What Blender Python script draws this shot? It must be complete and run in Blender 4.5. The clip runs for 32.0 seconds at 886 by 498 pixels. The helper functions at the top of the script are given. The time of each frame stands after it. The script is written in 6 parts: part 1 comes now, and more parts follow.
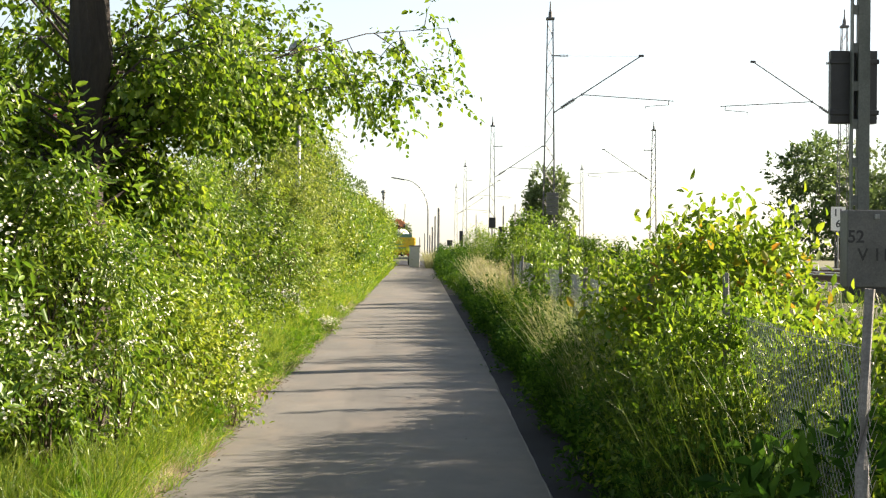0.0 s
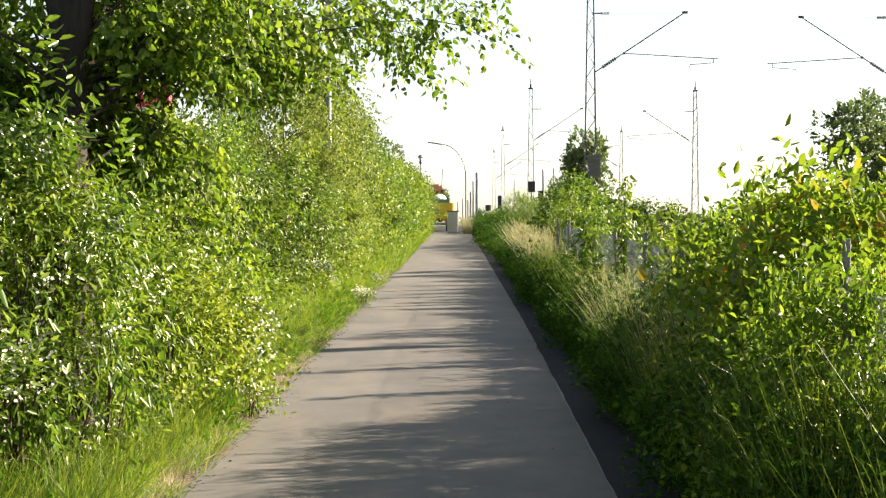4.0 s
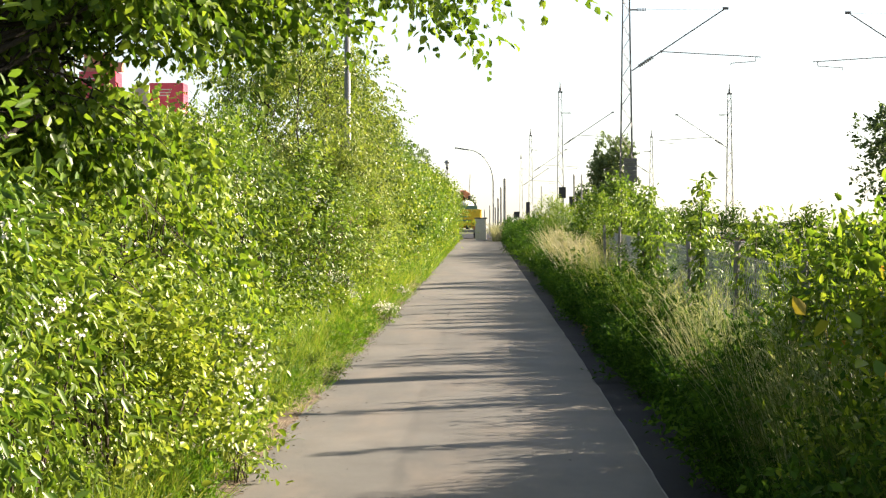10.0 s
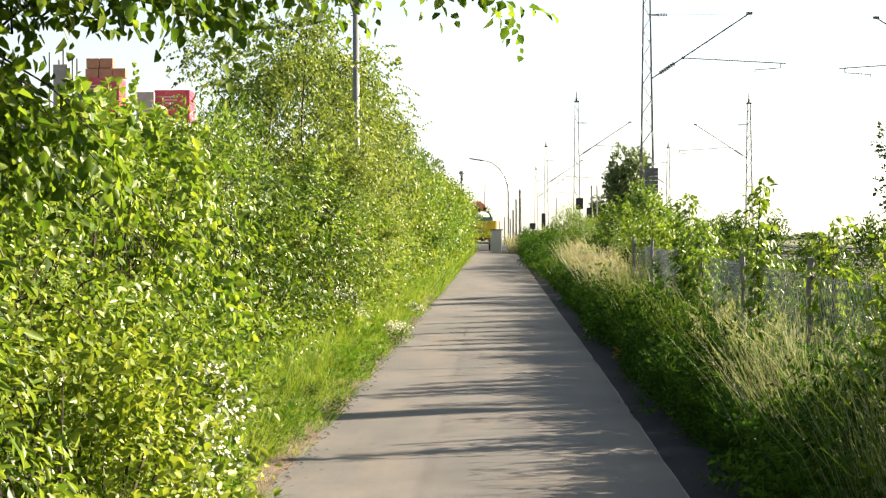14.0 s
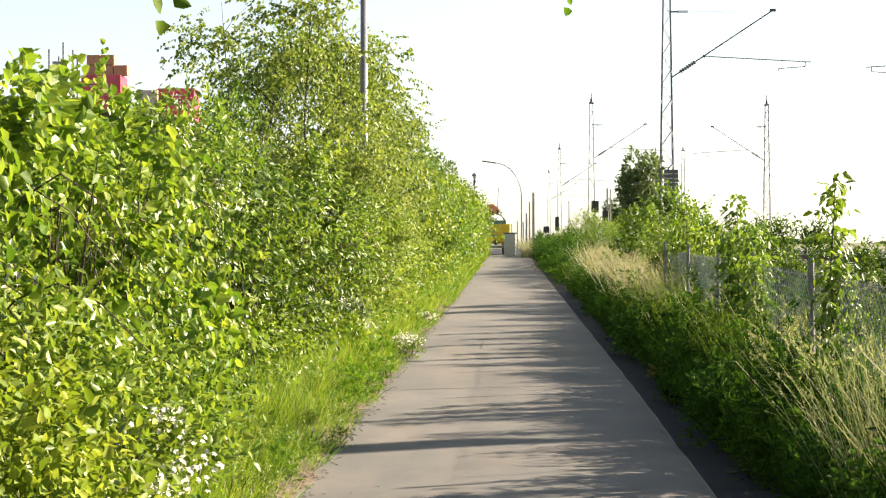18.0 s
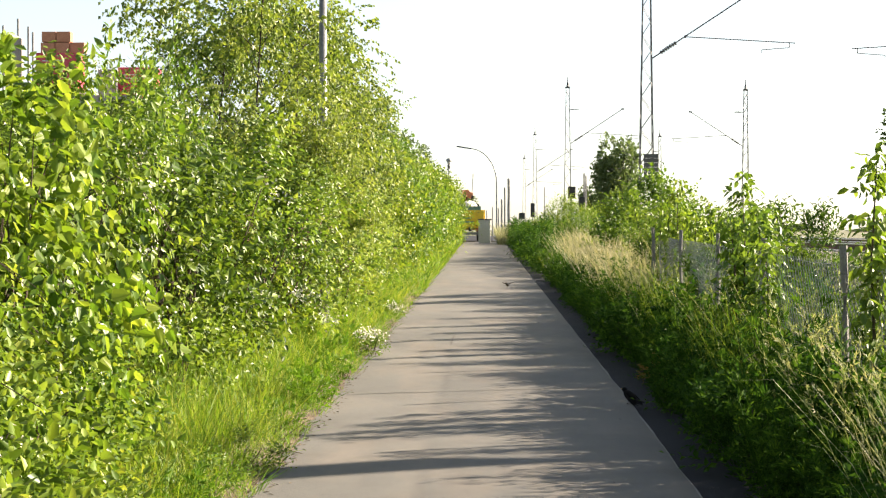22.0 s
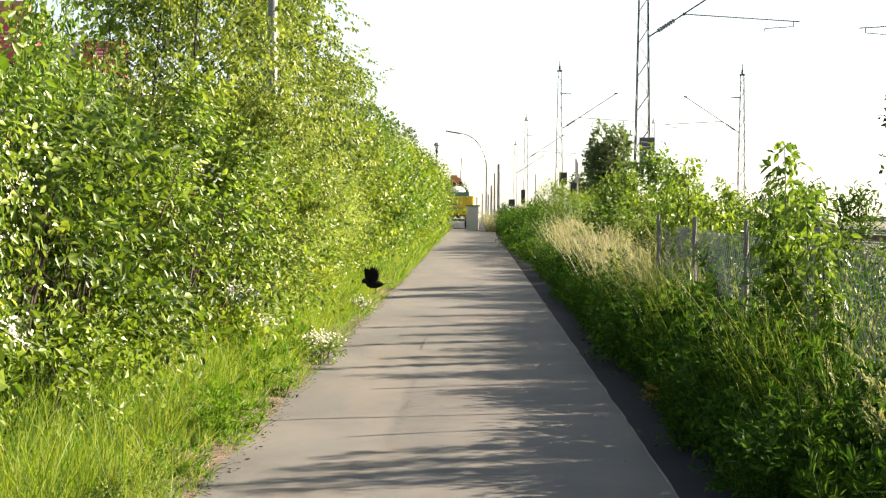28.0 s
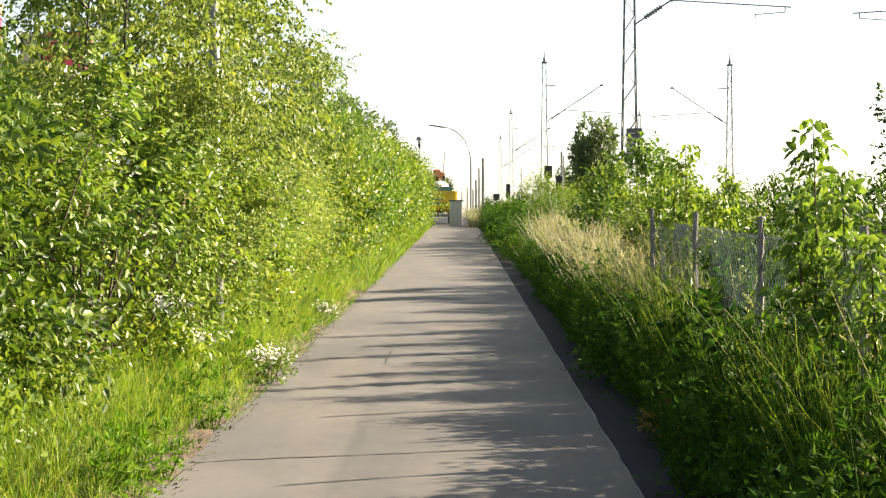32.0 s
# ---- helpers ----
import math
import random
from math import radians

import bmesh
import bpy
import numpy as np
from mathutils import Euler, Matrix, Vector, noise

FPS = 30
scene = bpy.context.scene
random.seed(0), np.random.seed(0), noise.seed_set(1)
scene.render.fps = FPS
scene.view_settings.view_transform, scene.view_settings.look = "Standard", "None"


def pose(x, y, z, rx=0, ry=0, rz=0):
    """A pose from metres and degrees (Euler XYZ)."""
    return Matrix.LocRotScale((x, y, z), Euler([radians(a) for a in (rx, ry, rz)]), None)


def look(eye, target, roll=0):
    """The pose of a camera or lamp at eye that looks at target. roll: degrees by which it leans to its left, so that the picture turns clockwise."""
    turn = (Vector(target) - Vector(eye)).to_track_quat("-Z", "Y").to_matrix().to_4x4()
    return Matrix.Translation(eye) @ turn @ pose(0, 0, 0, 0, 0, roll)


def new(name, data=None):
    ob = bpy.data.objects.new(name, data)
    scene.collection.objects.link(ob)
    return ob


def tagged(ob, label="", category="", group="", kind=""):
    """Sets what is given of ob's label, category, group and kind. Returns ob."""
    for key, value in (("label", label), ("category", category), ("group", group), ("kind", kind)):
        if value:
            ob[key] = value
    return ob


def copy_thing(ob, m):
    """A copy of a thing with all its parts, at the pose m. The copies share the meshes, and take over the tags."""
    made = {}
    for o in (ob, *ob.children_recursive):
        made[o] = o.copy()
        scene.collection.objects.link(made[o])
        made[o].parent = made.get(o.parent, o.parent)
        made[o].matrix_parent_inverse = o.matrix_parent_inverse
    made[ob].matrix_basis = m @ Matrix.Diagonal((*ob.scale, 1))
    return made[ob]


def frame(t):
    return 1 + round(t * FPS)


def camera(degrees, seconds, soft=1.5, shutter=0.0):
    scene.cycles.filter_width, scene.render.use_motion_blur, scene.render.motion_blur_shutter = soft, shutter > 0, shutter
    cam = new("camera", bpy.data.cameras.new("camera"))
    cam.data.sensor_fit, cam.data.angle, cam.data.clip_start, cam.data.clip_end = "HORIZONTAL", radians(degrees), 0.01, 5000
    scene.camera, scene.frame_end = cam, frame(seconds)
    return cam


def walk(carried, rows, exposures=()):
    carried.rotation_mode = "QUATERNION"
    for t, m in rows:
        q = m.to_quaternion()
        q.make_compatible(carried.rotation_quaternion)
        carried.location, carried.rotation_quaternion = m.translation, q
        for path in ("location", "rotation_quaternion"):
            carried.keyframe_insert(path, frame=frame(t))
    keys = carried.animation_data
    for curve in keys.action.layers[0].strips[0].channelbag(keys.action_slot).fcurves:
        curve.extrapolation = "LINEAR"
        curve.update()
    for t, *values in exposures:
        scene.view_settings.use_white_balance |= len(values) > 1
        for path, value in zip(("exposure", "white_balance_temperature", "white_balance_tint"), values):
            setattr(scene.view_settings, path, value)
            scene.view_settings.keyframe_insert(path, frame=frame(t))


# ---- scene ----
cam = camera(30, 32.0, soft=1.25)
PATH = [
    (0, (0.041, 0.097, 1.584), (0.065, 2.096, 1.592), 0.5),
    (0.5, (0.029, 0.292, 1.573), (0.044, 2.292, 1.568), 0.3),
    (1, (0.039, 0.482, 1.567), (0.042, 2.482, 1.547), 0.2),
    (1.5, (0.038, 0.734, 1.567), (0.034, 2.733, 1.536), 0.2),
    (2, (0.032, 1.018, 1.567), (0.025, 3.017, 1.533), 0.1),
    (2.5, (0.024, 1.268, 1.566), (0.013, 3.268, 1.53), 0.0),
    (3, (0.01, 1.568, 1.562), (-0.006, 3.568, 1.526), -0.1),
    (3.5, (0.017, 1.762, 1.576), (-0.003, 3.761, 1.541), -0.1),
    (5.5, (-0.004, 2.62, 1.589), (-0.028, 4.62, 1.556), -0.1),
    (6, (-0.019, 2.971, 1.575), (-0.042, 4.97, 1.541), -0.2),
    (6.5, (-0.038, 3.268, 1.573), (-0.061, 5.267, 1.537), -0.2),
    (7, (-0.065, 3.528, 1.585), (-0.088, 5.528, 1.547), -0.2),
    (7.5, (-0.084, 3.802, 1.583), (-0.112, 5.802, 1.546), -0.2),
    (8, (-0.094, 4.057, 1.584), (-0.132, 6.056, 1.55), -0.3),
    (8.5, (-0.103, 4.279, 1.585), (-0.148, 6.279, 1.554), -0.2),
    (9, (-0.113, 4.544, 1.579), (-0.161, 6.543, 1.551), -0.3),
    (9.5, (-0.122, 4.778, 1.577), (-0.172, 6.777, 1.551), -0.2),
    (10, (-0.127, 5.022, 1.575), (-0.18, 7.021, 1.55), -0.2),
    (10.5, (-0.141, 5.244, 1.582), (-0.195, 7.243, 1.558), -0.1),
    (11, (-0.16, 5.517, 1.582), (-0.216, 7.516, 1.559), -0.1),
    (11.5, (-0.169, 5.764, 1.575), (-0.23, 7.763, 1.554), -0.2),
    (12, (-0.172, 5.988, 1.584), (-0.24, 7.987, 1.564), -0.1),
    (12.5, (-0.178, 6.214, 1.585), (-0.25, 8.213, 1.567), -0.2),
    (13, (-0.192, 6.472, 1.589), (-0.265, 8.471, 1.573), -0.1),
    (13.5, (-0.196, 6.708, 1.589), (-0.269, 8.706, 1.576), -0.1),
    (14, (-0.207, 6.946, 1.592), (-0.277, 8.945, 1.581), -0.2),
    (14.5, (-0.222, 7.167, 1.592), (-0.289, 9.166, 1.583), -0.2),
    (16.5, (-0.281, 8.077, 1.606), (-0.358, 10.075, 1.596), -0.0),
    (17, (-0.295, 8.316, 1.609), (-0.377, 10.314, 1.6), -0.2),
    (17.5, (-0.311, 8.565, 1.611), (-0.395, 10.564, 1.601), 0.0),
    (18, (-0.318, 8.831, 1.609), (-0.402, 10.829, 1.602), -0.1),
    (18.5, (-0.326, 9.079, 1.605), (-0.407, 11.078, 1.596), 0.0),
    (19, (-0.331, 9.319, 1.605), (-0.408, 11.318, 1.595), 0.0),
    (19.5, (-0.335, 9.545, 1.603), (-0.408, 11.543, 1.589), 0.0),
    (20, (-0.339, 9.795, 1.603), (-0.411, 11.793, 1.585), -0.0),
    (20.5, (-0.331, 10.026, 1.603), (-0.401, 12.025, 1.583), -0.1),
    (21, (-0.324, 10.274, 1.602), (-0.388, 12.273, 1.581), -0.1),
    (21.5, (-0.317, 10.522, 1.586), (-0.374, 12.521, 1.564), 0.0),
    (22, (-0.297, 10.809, 1.59), (-0.351, 12.808, 1.567), 0.0),
    (22.5, (-0.286, 11.073, 1.593), (-0.336, 13.072, 1.57), 0.0),
    (23, (-0.275, 11.328, 1.59), (-0.315, 13.327, 1.567), 0.2),
    (23.5, (-0.263, 11.573, 1.584), (-0.294, 13.572, 1.56), 0.2),
    (24, (-0.261, 11.804, 1.589), (-0.288, 13.804, 1.562), 0.2),
    (24.5, (-0.247, 12.06, 1.592), (-0.273, 14.059, 1.563), 0.2),
    (25, (-0.241, 12.317, 1.591), (-0.267, 14.317, 1.56), 0.2),
    (25.5, (-0.22, 12.466, 1.581), (-0.256, 14.465, 1.549), 0.0),
    (27.5, (-0.165, 13.486, 1.577), (-0.208, 15.486, 1.54), 0.3),
    (28, (-0.151, 13.779, 1.575), (-0.194, 15.778, 1.536), 0.4),
    (28.5, (-0.13, 13.97, 1.579), (-0.173, 15.969, 1.539), 0.4),
    (29, (-0.116, 14.252, 1.578), (-0.159, 16.252, 1.537), 0.3),
    (29.5, (-0.098, 14.452, 1.579), (-0.142, 16.451, 1.535), 0.4),
    (30, (-0.071, 14.683, 1.579), (-0.118, 16.682, 1.534), 0.2),
    (30.5, (-0.064, 15.034, 1.57), (-0.109, 17.033, 1.524), 0.3),
    (31, (-0.046, 15.336, 1.579), (-0.087, 17.335, 1.532), 0.3),
    (31.5, (-0.028, 15.565, 1.589), (-0.062, 17.564, 1.542), 0.1),
    (32, (-0.003, 15.75, 1.595), (-0.03, 17.749, 1.55), -0.1),
]
walk(cam, [(t, look(eye, target, roll)) for t, eye, target, roll in PATH], exposures=((0, 1.80, 6600, 11), (8, 1.84, 6600, 11), (14, 1.87, 6600, 11), (32, 1.89, 6600, 11)))

# ---- light ----
SUN_ELEV, SUN_AZ = 26.0, 21.0          # degrees above the horizon; degrees ahead of the line across the path
to_sun = Vector((math.cos(radians(SUN_ELEV)) * math.cos(radians(SUN_AZ)),
                 math.cos(radians(SUN_ELEV)) * math.sin(radians(SUN_AZ)), math.sin(radians(SUN_ELEV))))
world = bpy.data.worlds.new("world")
scene.world = world
world.use_nodes = True
wn = world.node_tree.nodes
sky = wn.new("ShaderNodeTexSky")
sky.sky_type, sky.sun_disc = "NISHITA", False
sky.sun_elevation, sky.sun_rotation = radians(SUN_ELEV), math.atan2(to_sun.x, to_sun.y)
sky.air_density, sky.dust_density, sky.ozone_density = 1.0, 0.6, 1.0
wn["Background"].inputs["Strength"].default_value = 0.062
haze = wn.new("ShaderNodeHueSaturation")
haze.inputs["Saturation"].default_value = 0.58
world.node_tree.links.new(sky.outputs["Color"], haze.inputs["Color"])
world.node_tree.links.new(haze.outputs["Color"], wn["Background"].inputs["Color"])
sun_data = bpy.data.lights.new("sun", "SUN")
sun_data.energy, sun_data.angle, sun_data.color = 5.7, radians(0.9), (1.0, 0.85, 0.67)
sun = new("sun", sun_data)
sun.matrix_world = look(to_sun * 50, (0, 0, 0))


# ---- materials ----
def material(name):
    mat = bpy.data.materials.new(name)
    mat.use_nodes = True
    return mat, mat.node_tree.nodes, mat.node_tree.links


def ramp(nodes, links, source, stops):
    r = nodes.new("ShaderNodeValToRGB")
    while len(r.color_ramp.elements) < len(stops):
        r.color_ramp.elements.new(0.5)
    for e, (p, c) in zip(r.color_ramp.elements, stops):
        e.position, e.color = p, (*c, 1)
    links.new(source, r.inputs["Fac"])
    return r.outputs["Color"]


def mixed(nodes, links, fac, a, b, mode="MIX"):
    m = nodes.new("ShaderNodeMix")
    m.data_type, m.blend_type = "RGBA", mode
    for sock, value in ((m.inputs[0], fac), (m.inputs[6], a), (m.inputs[7], b)):
        if isinstance(value, (int, float)):
            sock.default_value = value
        elif isinstance(value, tuple):
            sock.default_value = (*value, 1)
        else:
            links.new(value, sock)
    return m.outputs[2]


def noise_of(nodes, links, scale, detail=6, rough=0.6, stretch=None):
    co = nodes.new("ShaderNodeTexCoord").outputs["Object"]
    if stretch:
        mp = nodes.new("ShaderNodeMapping")
        mp.inputs["Scale"].default_value = stretch
        links.new(co, mp.inputs["Vector"])
        co = mp.outputs["Vector"]
    n = nodes.new("ShaderNodeTexNoise")
    n.inputs["Scale"].default_value, n.inputs["Detail"].default_value = scale, detail
    n.inputs["Roughness"].default_value = rough
    links.new(co, n.inputs["Vector"])
    return n.outputs["Fac"]


def rough_mat(name, dark, light, big=1.5, small=60, rough=0.85, metal=0.0, bump=0.3, dist=0.01, stretch=None):
    """A surface with variation at two scales and a fine relief."""
    mat, nodes, links = material(name)
    b = nodes["Principled BSDF"]
    a = noise_of(nodes, links, big, 5, 0.6, stretch)
    f = noise_of(nodes, links, small, 4, 0.7, stretch)
    base = ramp(nodes, links, a, [(0.3, dark), (0.7, light)])
    fine = ramp(nodes, links, f, [(0.3, (0.62, 0.62, 0.62)), (0.7, (1.15, 1.15, 1.15))])
    links.new(mixed(nodes, links, 1.0, base, fine, "MULTIPLY"), b.inputs["Base Color"])
    b.inputs["Roughness"].default_value, b.inputs["Metallic"].default_value = rough, metal
    bp = nodes.new("ShaderNodeBump")
    bp.inputs["Strength"].default_value, bp.inputs["Distance"].default_value = bump, dist
    links.new(f, bp.inputs["Height"])
    links.new(bp.outputs["Normal"], b.inputs["Normal"])
    return mat


def leaf_mat(name, colours, thin=0.35, gloss=0.42, vary=1.0, spec=0.34):
    """Leaves: each leaf its own tint, light shining through it."""
    mat, nodes, links = material(name)
    b = nodes["Principled BSDF"]
    rnd = nodes.new("ShaderNodeNewGeometry").outputs["Random Per Island"]
    n = len(colours)
    col = ramp(nodes, links, rnd, [(i / max(1, n - 1), c) for i, c in enumerate(colours)])
    patch = noise_of(nodes, links, 1.3, 3, 0.6)
    tone = ramp(nodes, links, patch, [(0.3, (0.72, 0.78, 0.7)), (0.7, (1.15, 1.1, 1.0))])
    col = mixed(nodes, links, 1.0, col, tone, "MULTIPLY")
    own = nodes.new("ShaderNodeObjectInfo").outputs["Random"]
    plant = ramp(nodes, links, own, [(0.0, (1 - 0.26 * vary, 1 - 0.14 * vary, 1 - 0.15 * vary)), (0.5, (1.0, 1.0, 1.0)), (1.0, (1 + 0.16 * vary, 1 + 0.1 * vary, 1.0))])
    col = mixed(nodes, links, 1.0, col, plant, "MULTIPLY")
    links.new(col, b.inputs["Base Color"])
    b.inputs["Roughness"].default_value = gloss
    b.inputs["Specular IOR Level"].default_value = spec
    tr = nodes.new("ShaderNodeBsdfTranslucent")
    warm = mixed(nodes, links, 1.0, col, (1.5, 1.5, 0.85), "MULTIPLY")
    links.new(warm, tr.inputs["Color"])
    mx = nodes.new("ShaderNodeMixShader")
    mx.inputs[0].default_value = thin
    links.new(b.outputs[0], mx.inputs[1])
    links.new(tr.outputs[0], mx.inputs[2])
    links.new(mx.outputs[0], nodes["Material Output"].inputs["Surface"])
    return mat


LEAF_MID = leaf_mat("leaf_mid", [(0.066, 0.123, 0.016), (0.138, 0.215, 0.028), (0.22, 0.29, 0.05)])
# Darker than the other leaves: shade among the plants is put into this colour.
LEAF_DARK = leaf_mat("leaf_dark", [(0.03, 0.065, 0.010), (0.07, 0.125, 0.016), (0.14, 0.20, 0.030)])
LEAF_NEAR = leaf_mat("leaf_near", [(0.055, 0.11, 0.014), (0.13, 0.205, 0.026), (0.24, 0.31, 0.055)], 0.38, 0.36)
LEAF_PALE = leaf_mat("leaf_pale", [(0.135, 0.195, 0.035), (0.235, 0.305, 0.06), (0.38, 0.43, 0.14)], 0.38, 0.36)
LEAF_FERN = leaf_mat("leaf_fern", [(0.07, 0.16, 0.012), (0.11, 0.22, 0.018), (0.17, 0.27, 0.03)], 0.36, 0.6, 0.6, 0.2)
LEAF_BROAD = leaf_mat("leaf_broad", [(0.064, 0.128, 0.014), (0.135, 0.215, 0.023), (0.24, 0.305, 0.044)], 0.42, 0.38)
LEAF_VINE = leaf_mat("leaf_vine", [(0.05, 0.10, 0.011), (0.11, 0.18, 0.018), (0.20, 0.26, 0.034)], 0.5, 0.4)
# Weed leaves coloured darker to stand for deep shade on the bank.
LEAF_WEED = leaf_mat("leaf_weed", [(0.018, 0.05, 0.009), (0.04, 0.098, 0.014), (0.085, 0.16, 0.023)], 0.32, 0.7, 1.2, 0.1)
LEAF_TREE = leaf_mat("leaf_tree", [(0.035, 0.08, 0.010), (0.085, 0.15, 0.017), (0.165, 0.235, 0.034)], 0.48, 0.36)
LEAF_YELLOW = leaf_mat("leaf_yellow", [(0.085, 0.14, 0.014), (0.185, 0.255, 0.030), (0.29, 0.335, 0.06)])
LEAF_BIRCH = leaf_mat("leaf_birch", [(0.07, 0.108, 0.02), (0.16, 0.222, 0.04), (0.255, 0.30, 0.068)])
LEAF_RUST = leaf_mat("leaf_rust", [(0.08, 0.16, 0.015), (0.16, 0.22, 0.02), (0.22, 0.22, 0.03), (0.32, 0.16, 0.03)])
# Paler and greyer than near leaves: distance haze is mixed into the colour.
LEAF_FAR_HAZE = leaf_mat("leaf_far_haze", [(0.06, 0.095, 0.045), (0.09, 0.13, 0.06), (0.12, 0.165, 0.075)], 0.42)
GRASS = leaf_mat("grass_blade", [(0.06, 0.13, 0.012), (0.125, 0.225, 0.020), (0.20, 0.285, 0.033), (0.30, 0.315, 0.07)], 0.4, 0.5, 1.0, 0.25)
# Shade along the fence is worked into this darker grass colour.
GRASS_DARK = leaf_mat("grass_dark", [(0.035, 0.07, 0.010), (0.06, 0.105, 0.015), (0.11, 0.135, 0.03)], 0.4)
GRASS_MID = leaf_mat("grass_mid", [(0.05, 0.10, 0.012), (0.10, 0.165, 0.022), (0.19, 0.225, 0.05)], 0.4)
GRASS_DRY = leaf_mat("grass_dry", [(0.28, 0.27, 0.19), (0.37, 0.35, 0.26), (0.46, 0.43, 0.33)], 0.3, 0.6)
GRASS_EAR = leaf_mat("grass_ear", [(0.17, 0.22, 0.11), (0.26, 0.30, 0.18), (0.38, 0.38, 0.27)], 0.3, 0.6)
PETAL = rough_mat("petal", (0.70, 0.67, 0.56), (0.84, 0.82, 0.74), 20, 200, 0.7, 0, 0.1)
WITHERED = rough_mat("withered_petal", (0.20, 0.13, 0.08), (0.36, 0.26, 0.17), 20, 200, 0.9, 0, 0.1)
LEAF_ORANGE = leaf_mat("leaf_orange", [(0.20, 0.12, 0.035), (0.28, 0.17, 0.05), (0.14, 0.15, 0.04)])
BARK = rough_mat("bark", (0.018, 0.014, 0.011), (0.05, 0.037, 0.028), 4, 40, 0.9, 0, 0.8, 0.03, (1, 1, 0.25))
TWIG = rough_mat("twig", (0.035, 0.026, 0.016), (0.085, 0.062, 0.038), 6, 60)
SOIL = rough_mat("soil_grass", (0.05, 0.06, 0.02), (0.13, 0.13, 0.05), 0.7, 30, 0.95, 0, 0.8, 0.05)
PATH_TOP = rough_mat("path_concrete", (0.102, 0.100, 0.092), (0.156, 0.151, 0.136), 0.55, 220, 0.82, 0, 0.25, 0.004)
def stained(mat, tint, scale, amount, stretch):
    """Lays a second, larger stain over a rough surface."""
    nodes, links = mat.node_tree.nodes, mat.node_tree.links
    b = nodes["Principled BSDF"]
    old = b.inputs["Base Color"].links[0].from_socket
    fac = ramp(nodes, links, noise_of(nodes, links, scale, 7, 0.68, stretch), [(0.46, (0, 0, 0)), (0.72, (amount, amount, amount))])
    links.new(mixed(nodes, links, fac, old, tint), b.inputs["Base Color"])


stained(PATH_TOP, (0.182, 0.153, 0.123), 0.9, 0.7, (1.6, 0.5, 1))
stained(PATH_TOP, (0.075, 0.069, 0.059), 2.6, 0.45, (1.0, 0.7, 1))
PATH_EDGE = rough_mat("path_edge", (0.17, 0.165, 0.155), (0.30, 0.29, 0.27), 3, 120, 0.85, 0, 0.4, 0.005)
ASPHALT = rough_mat("asphalt", (0.017, 0.0185, 0.023), (0.030, 0.0325, 0.039), 1.2, 260, 0.9, 0, 0.5, 0.006)
ASPHALT.node_tree.nodes["Principled BSDF"].inputs["Specular IOR Level"].default_value = 0.2
CRACK = rough_mat("crack_filler", (0.05, 0.047, 0.04), (0.09, 0.085, 0.075), 5, 80)
GRIT = rough_mat("grit", (0.08, 0.062, 0.042), (0.21, 0.155, 0.10), 5, 80, 0.95, 0, 0.8, 0.02)
STEEL = rough_mat("weathered_steel", (0.085, 0.085, 0.088), (0.16, 0.158, 0.155), 2, 40, 0.6, 0.5)
STEEL_GREEN = rough_mat("painted_steel", (0.075, 0.085, 0.075), (0.13, 0.14, 0.125), 2, 40, 0.55, 0.2)
GALV = rough_mat("galvanised", (0.17, 0.178, 0.18), (0.27, 0.28, 0.285), 3, 60, 0.5, 0.5)
CONCRETE = rough_mat("old_concrete", (0.22, 0.21, 0.195), (0.38, 0.365, 0.34), 3, 70, 0.9, 0, 0.6, 0.01)
WIRE = rough_mat("fence_wire", (0.28, 0.28, 0.27), (0.42, 0.42, 0.40), 6, 60, 0.5, 0.3)
POST = rough_mat("weathered_post", (0.13, 0.127, 0.12), (0.28, 0.272, 0.258), 5, 70, 0.9, 0, 0.6, 0.01)
BALLAST = rough_mat("ballast", (0.11, 0.095, 0.08), (0.22, 0.19, 0.16), 8, 25, 0.9, 0, 1.0, 0.05)
RUST = rough_mat("rusty_iron", (0.08, 0.045, 0.03), (0.16, 0.085, 0.05), 3, 60, 0.75, 0.4)
RAIL_TOP = rough_mat("polished_rail", (0.45, 0.45, 0.45), (0.6, 0.6, 0.6), 2, 40, 0.3, 1.0)
BLACK = rough_mat("black_paint", (0.012, 0.012, 0.013), (0.025, 0.025, 0.027), 3, 60, 0.5)
SIGN_WHITE = rough_mat("sign_white", (0.72, 0.72, 0.70), (0.82, 0.82, 0.80), 3, 60, 0.45, 0, 0.05)
GREY_PAINT = rough_mat("grey_cabinet", (0.07, 0.071, 0.068), (0.12, 0.12, 0.115), 2, 50, 0.55)
YELLOW = rough_mat("yellow_paint", (0.66, 0.42, 0.012), (0.78, 0.52, 0.02), 2, 50, 0.4, 0, 0.05)
PANEL_GREEN = rough_mat("green_panel", (0.10, 0.19, 0.13), (0.16, 0.27, 0.19), 3, 40, 0.6)
ORANGE = rough_mat("orange_paint", (0.50, 0.19, 0.08), (0.62, 0.26, 0.12), 2, 50, 0.4, 0, 0.05)
RED = rough_mat("red_film", (0.42, 0.03, 0.06), (0.58, 0.06, 0.10), 3, 40, 0.35, 0, 0.3, 0.02)
BRICK = rough_mat("clay_block", (0.40, 0.17, 0.10), (0.52, 0.26, 0.16), 4, 60, 0.9)
GLASS_LAMP = rough_mat("lamp_bowl", (0.62, 0.64, 0.64), (0.72, 0.74, 0.74), 4, 60, 0.3, 0, 0.05)
FIELD = rough_mat("far_field", (0.10, 0.105, 0.045), (0.17, 0.16, 0.075), 0.02, 0.5, 0.95)
FEATHER = rough_mat("black_feather", (0.005, 0.005, 0.0055), (0.011, 0.011, 0.011), 20, 200, 0.9, 0, 0.3)
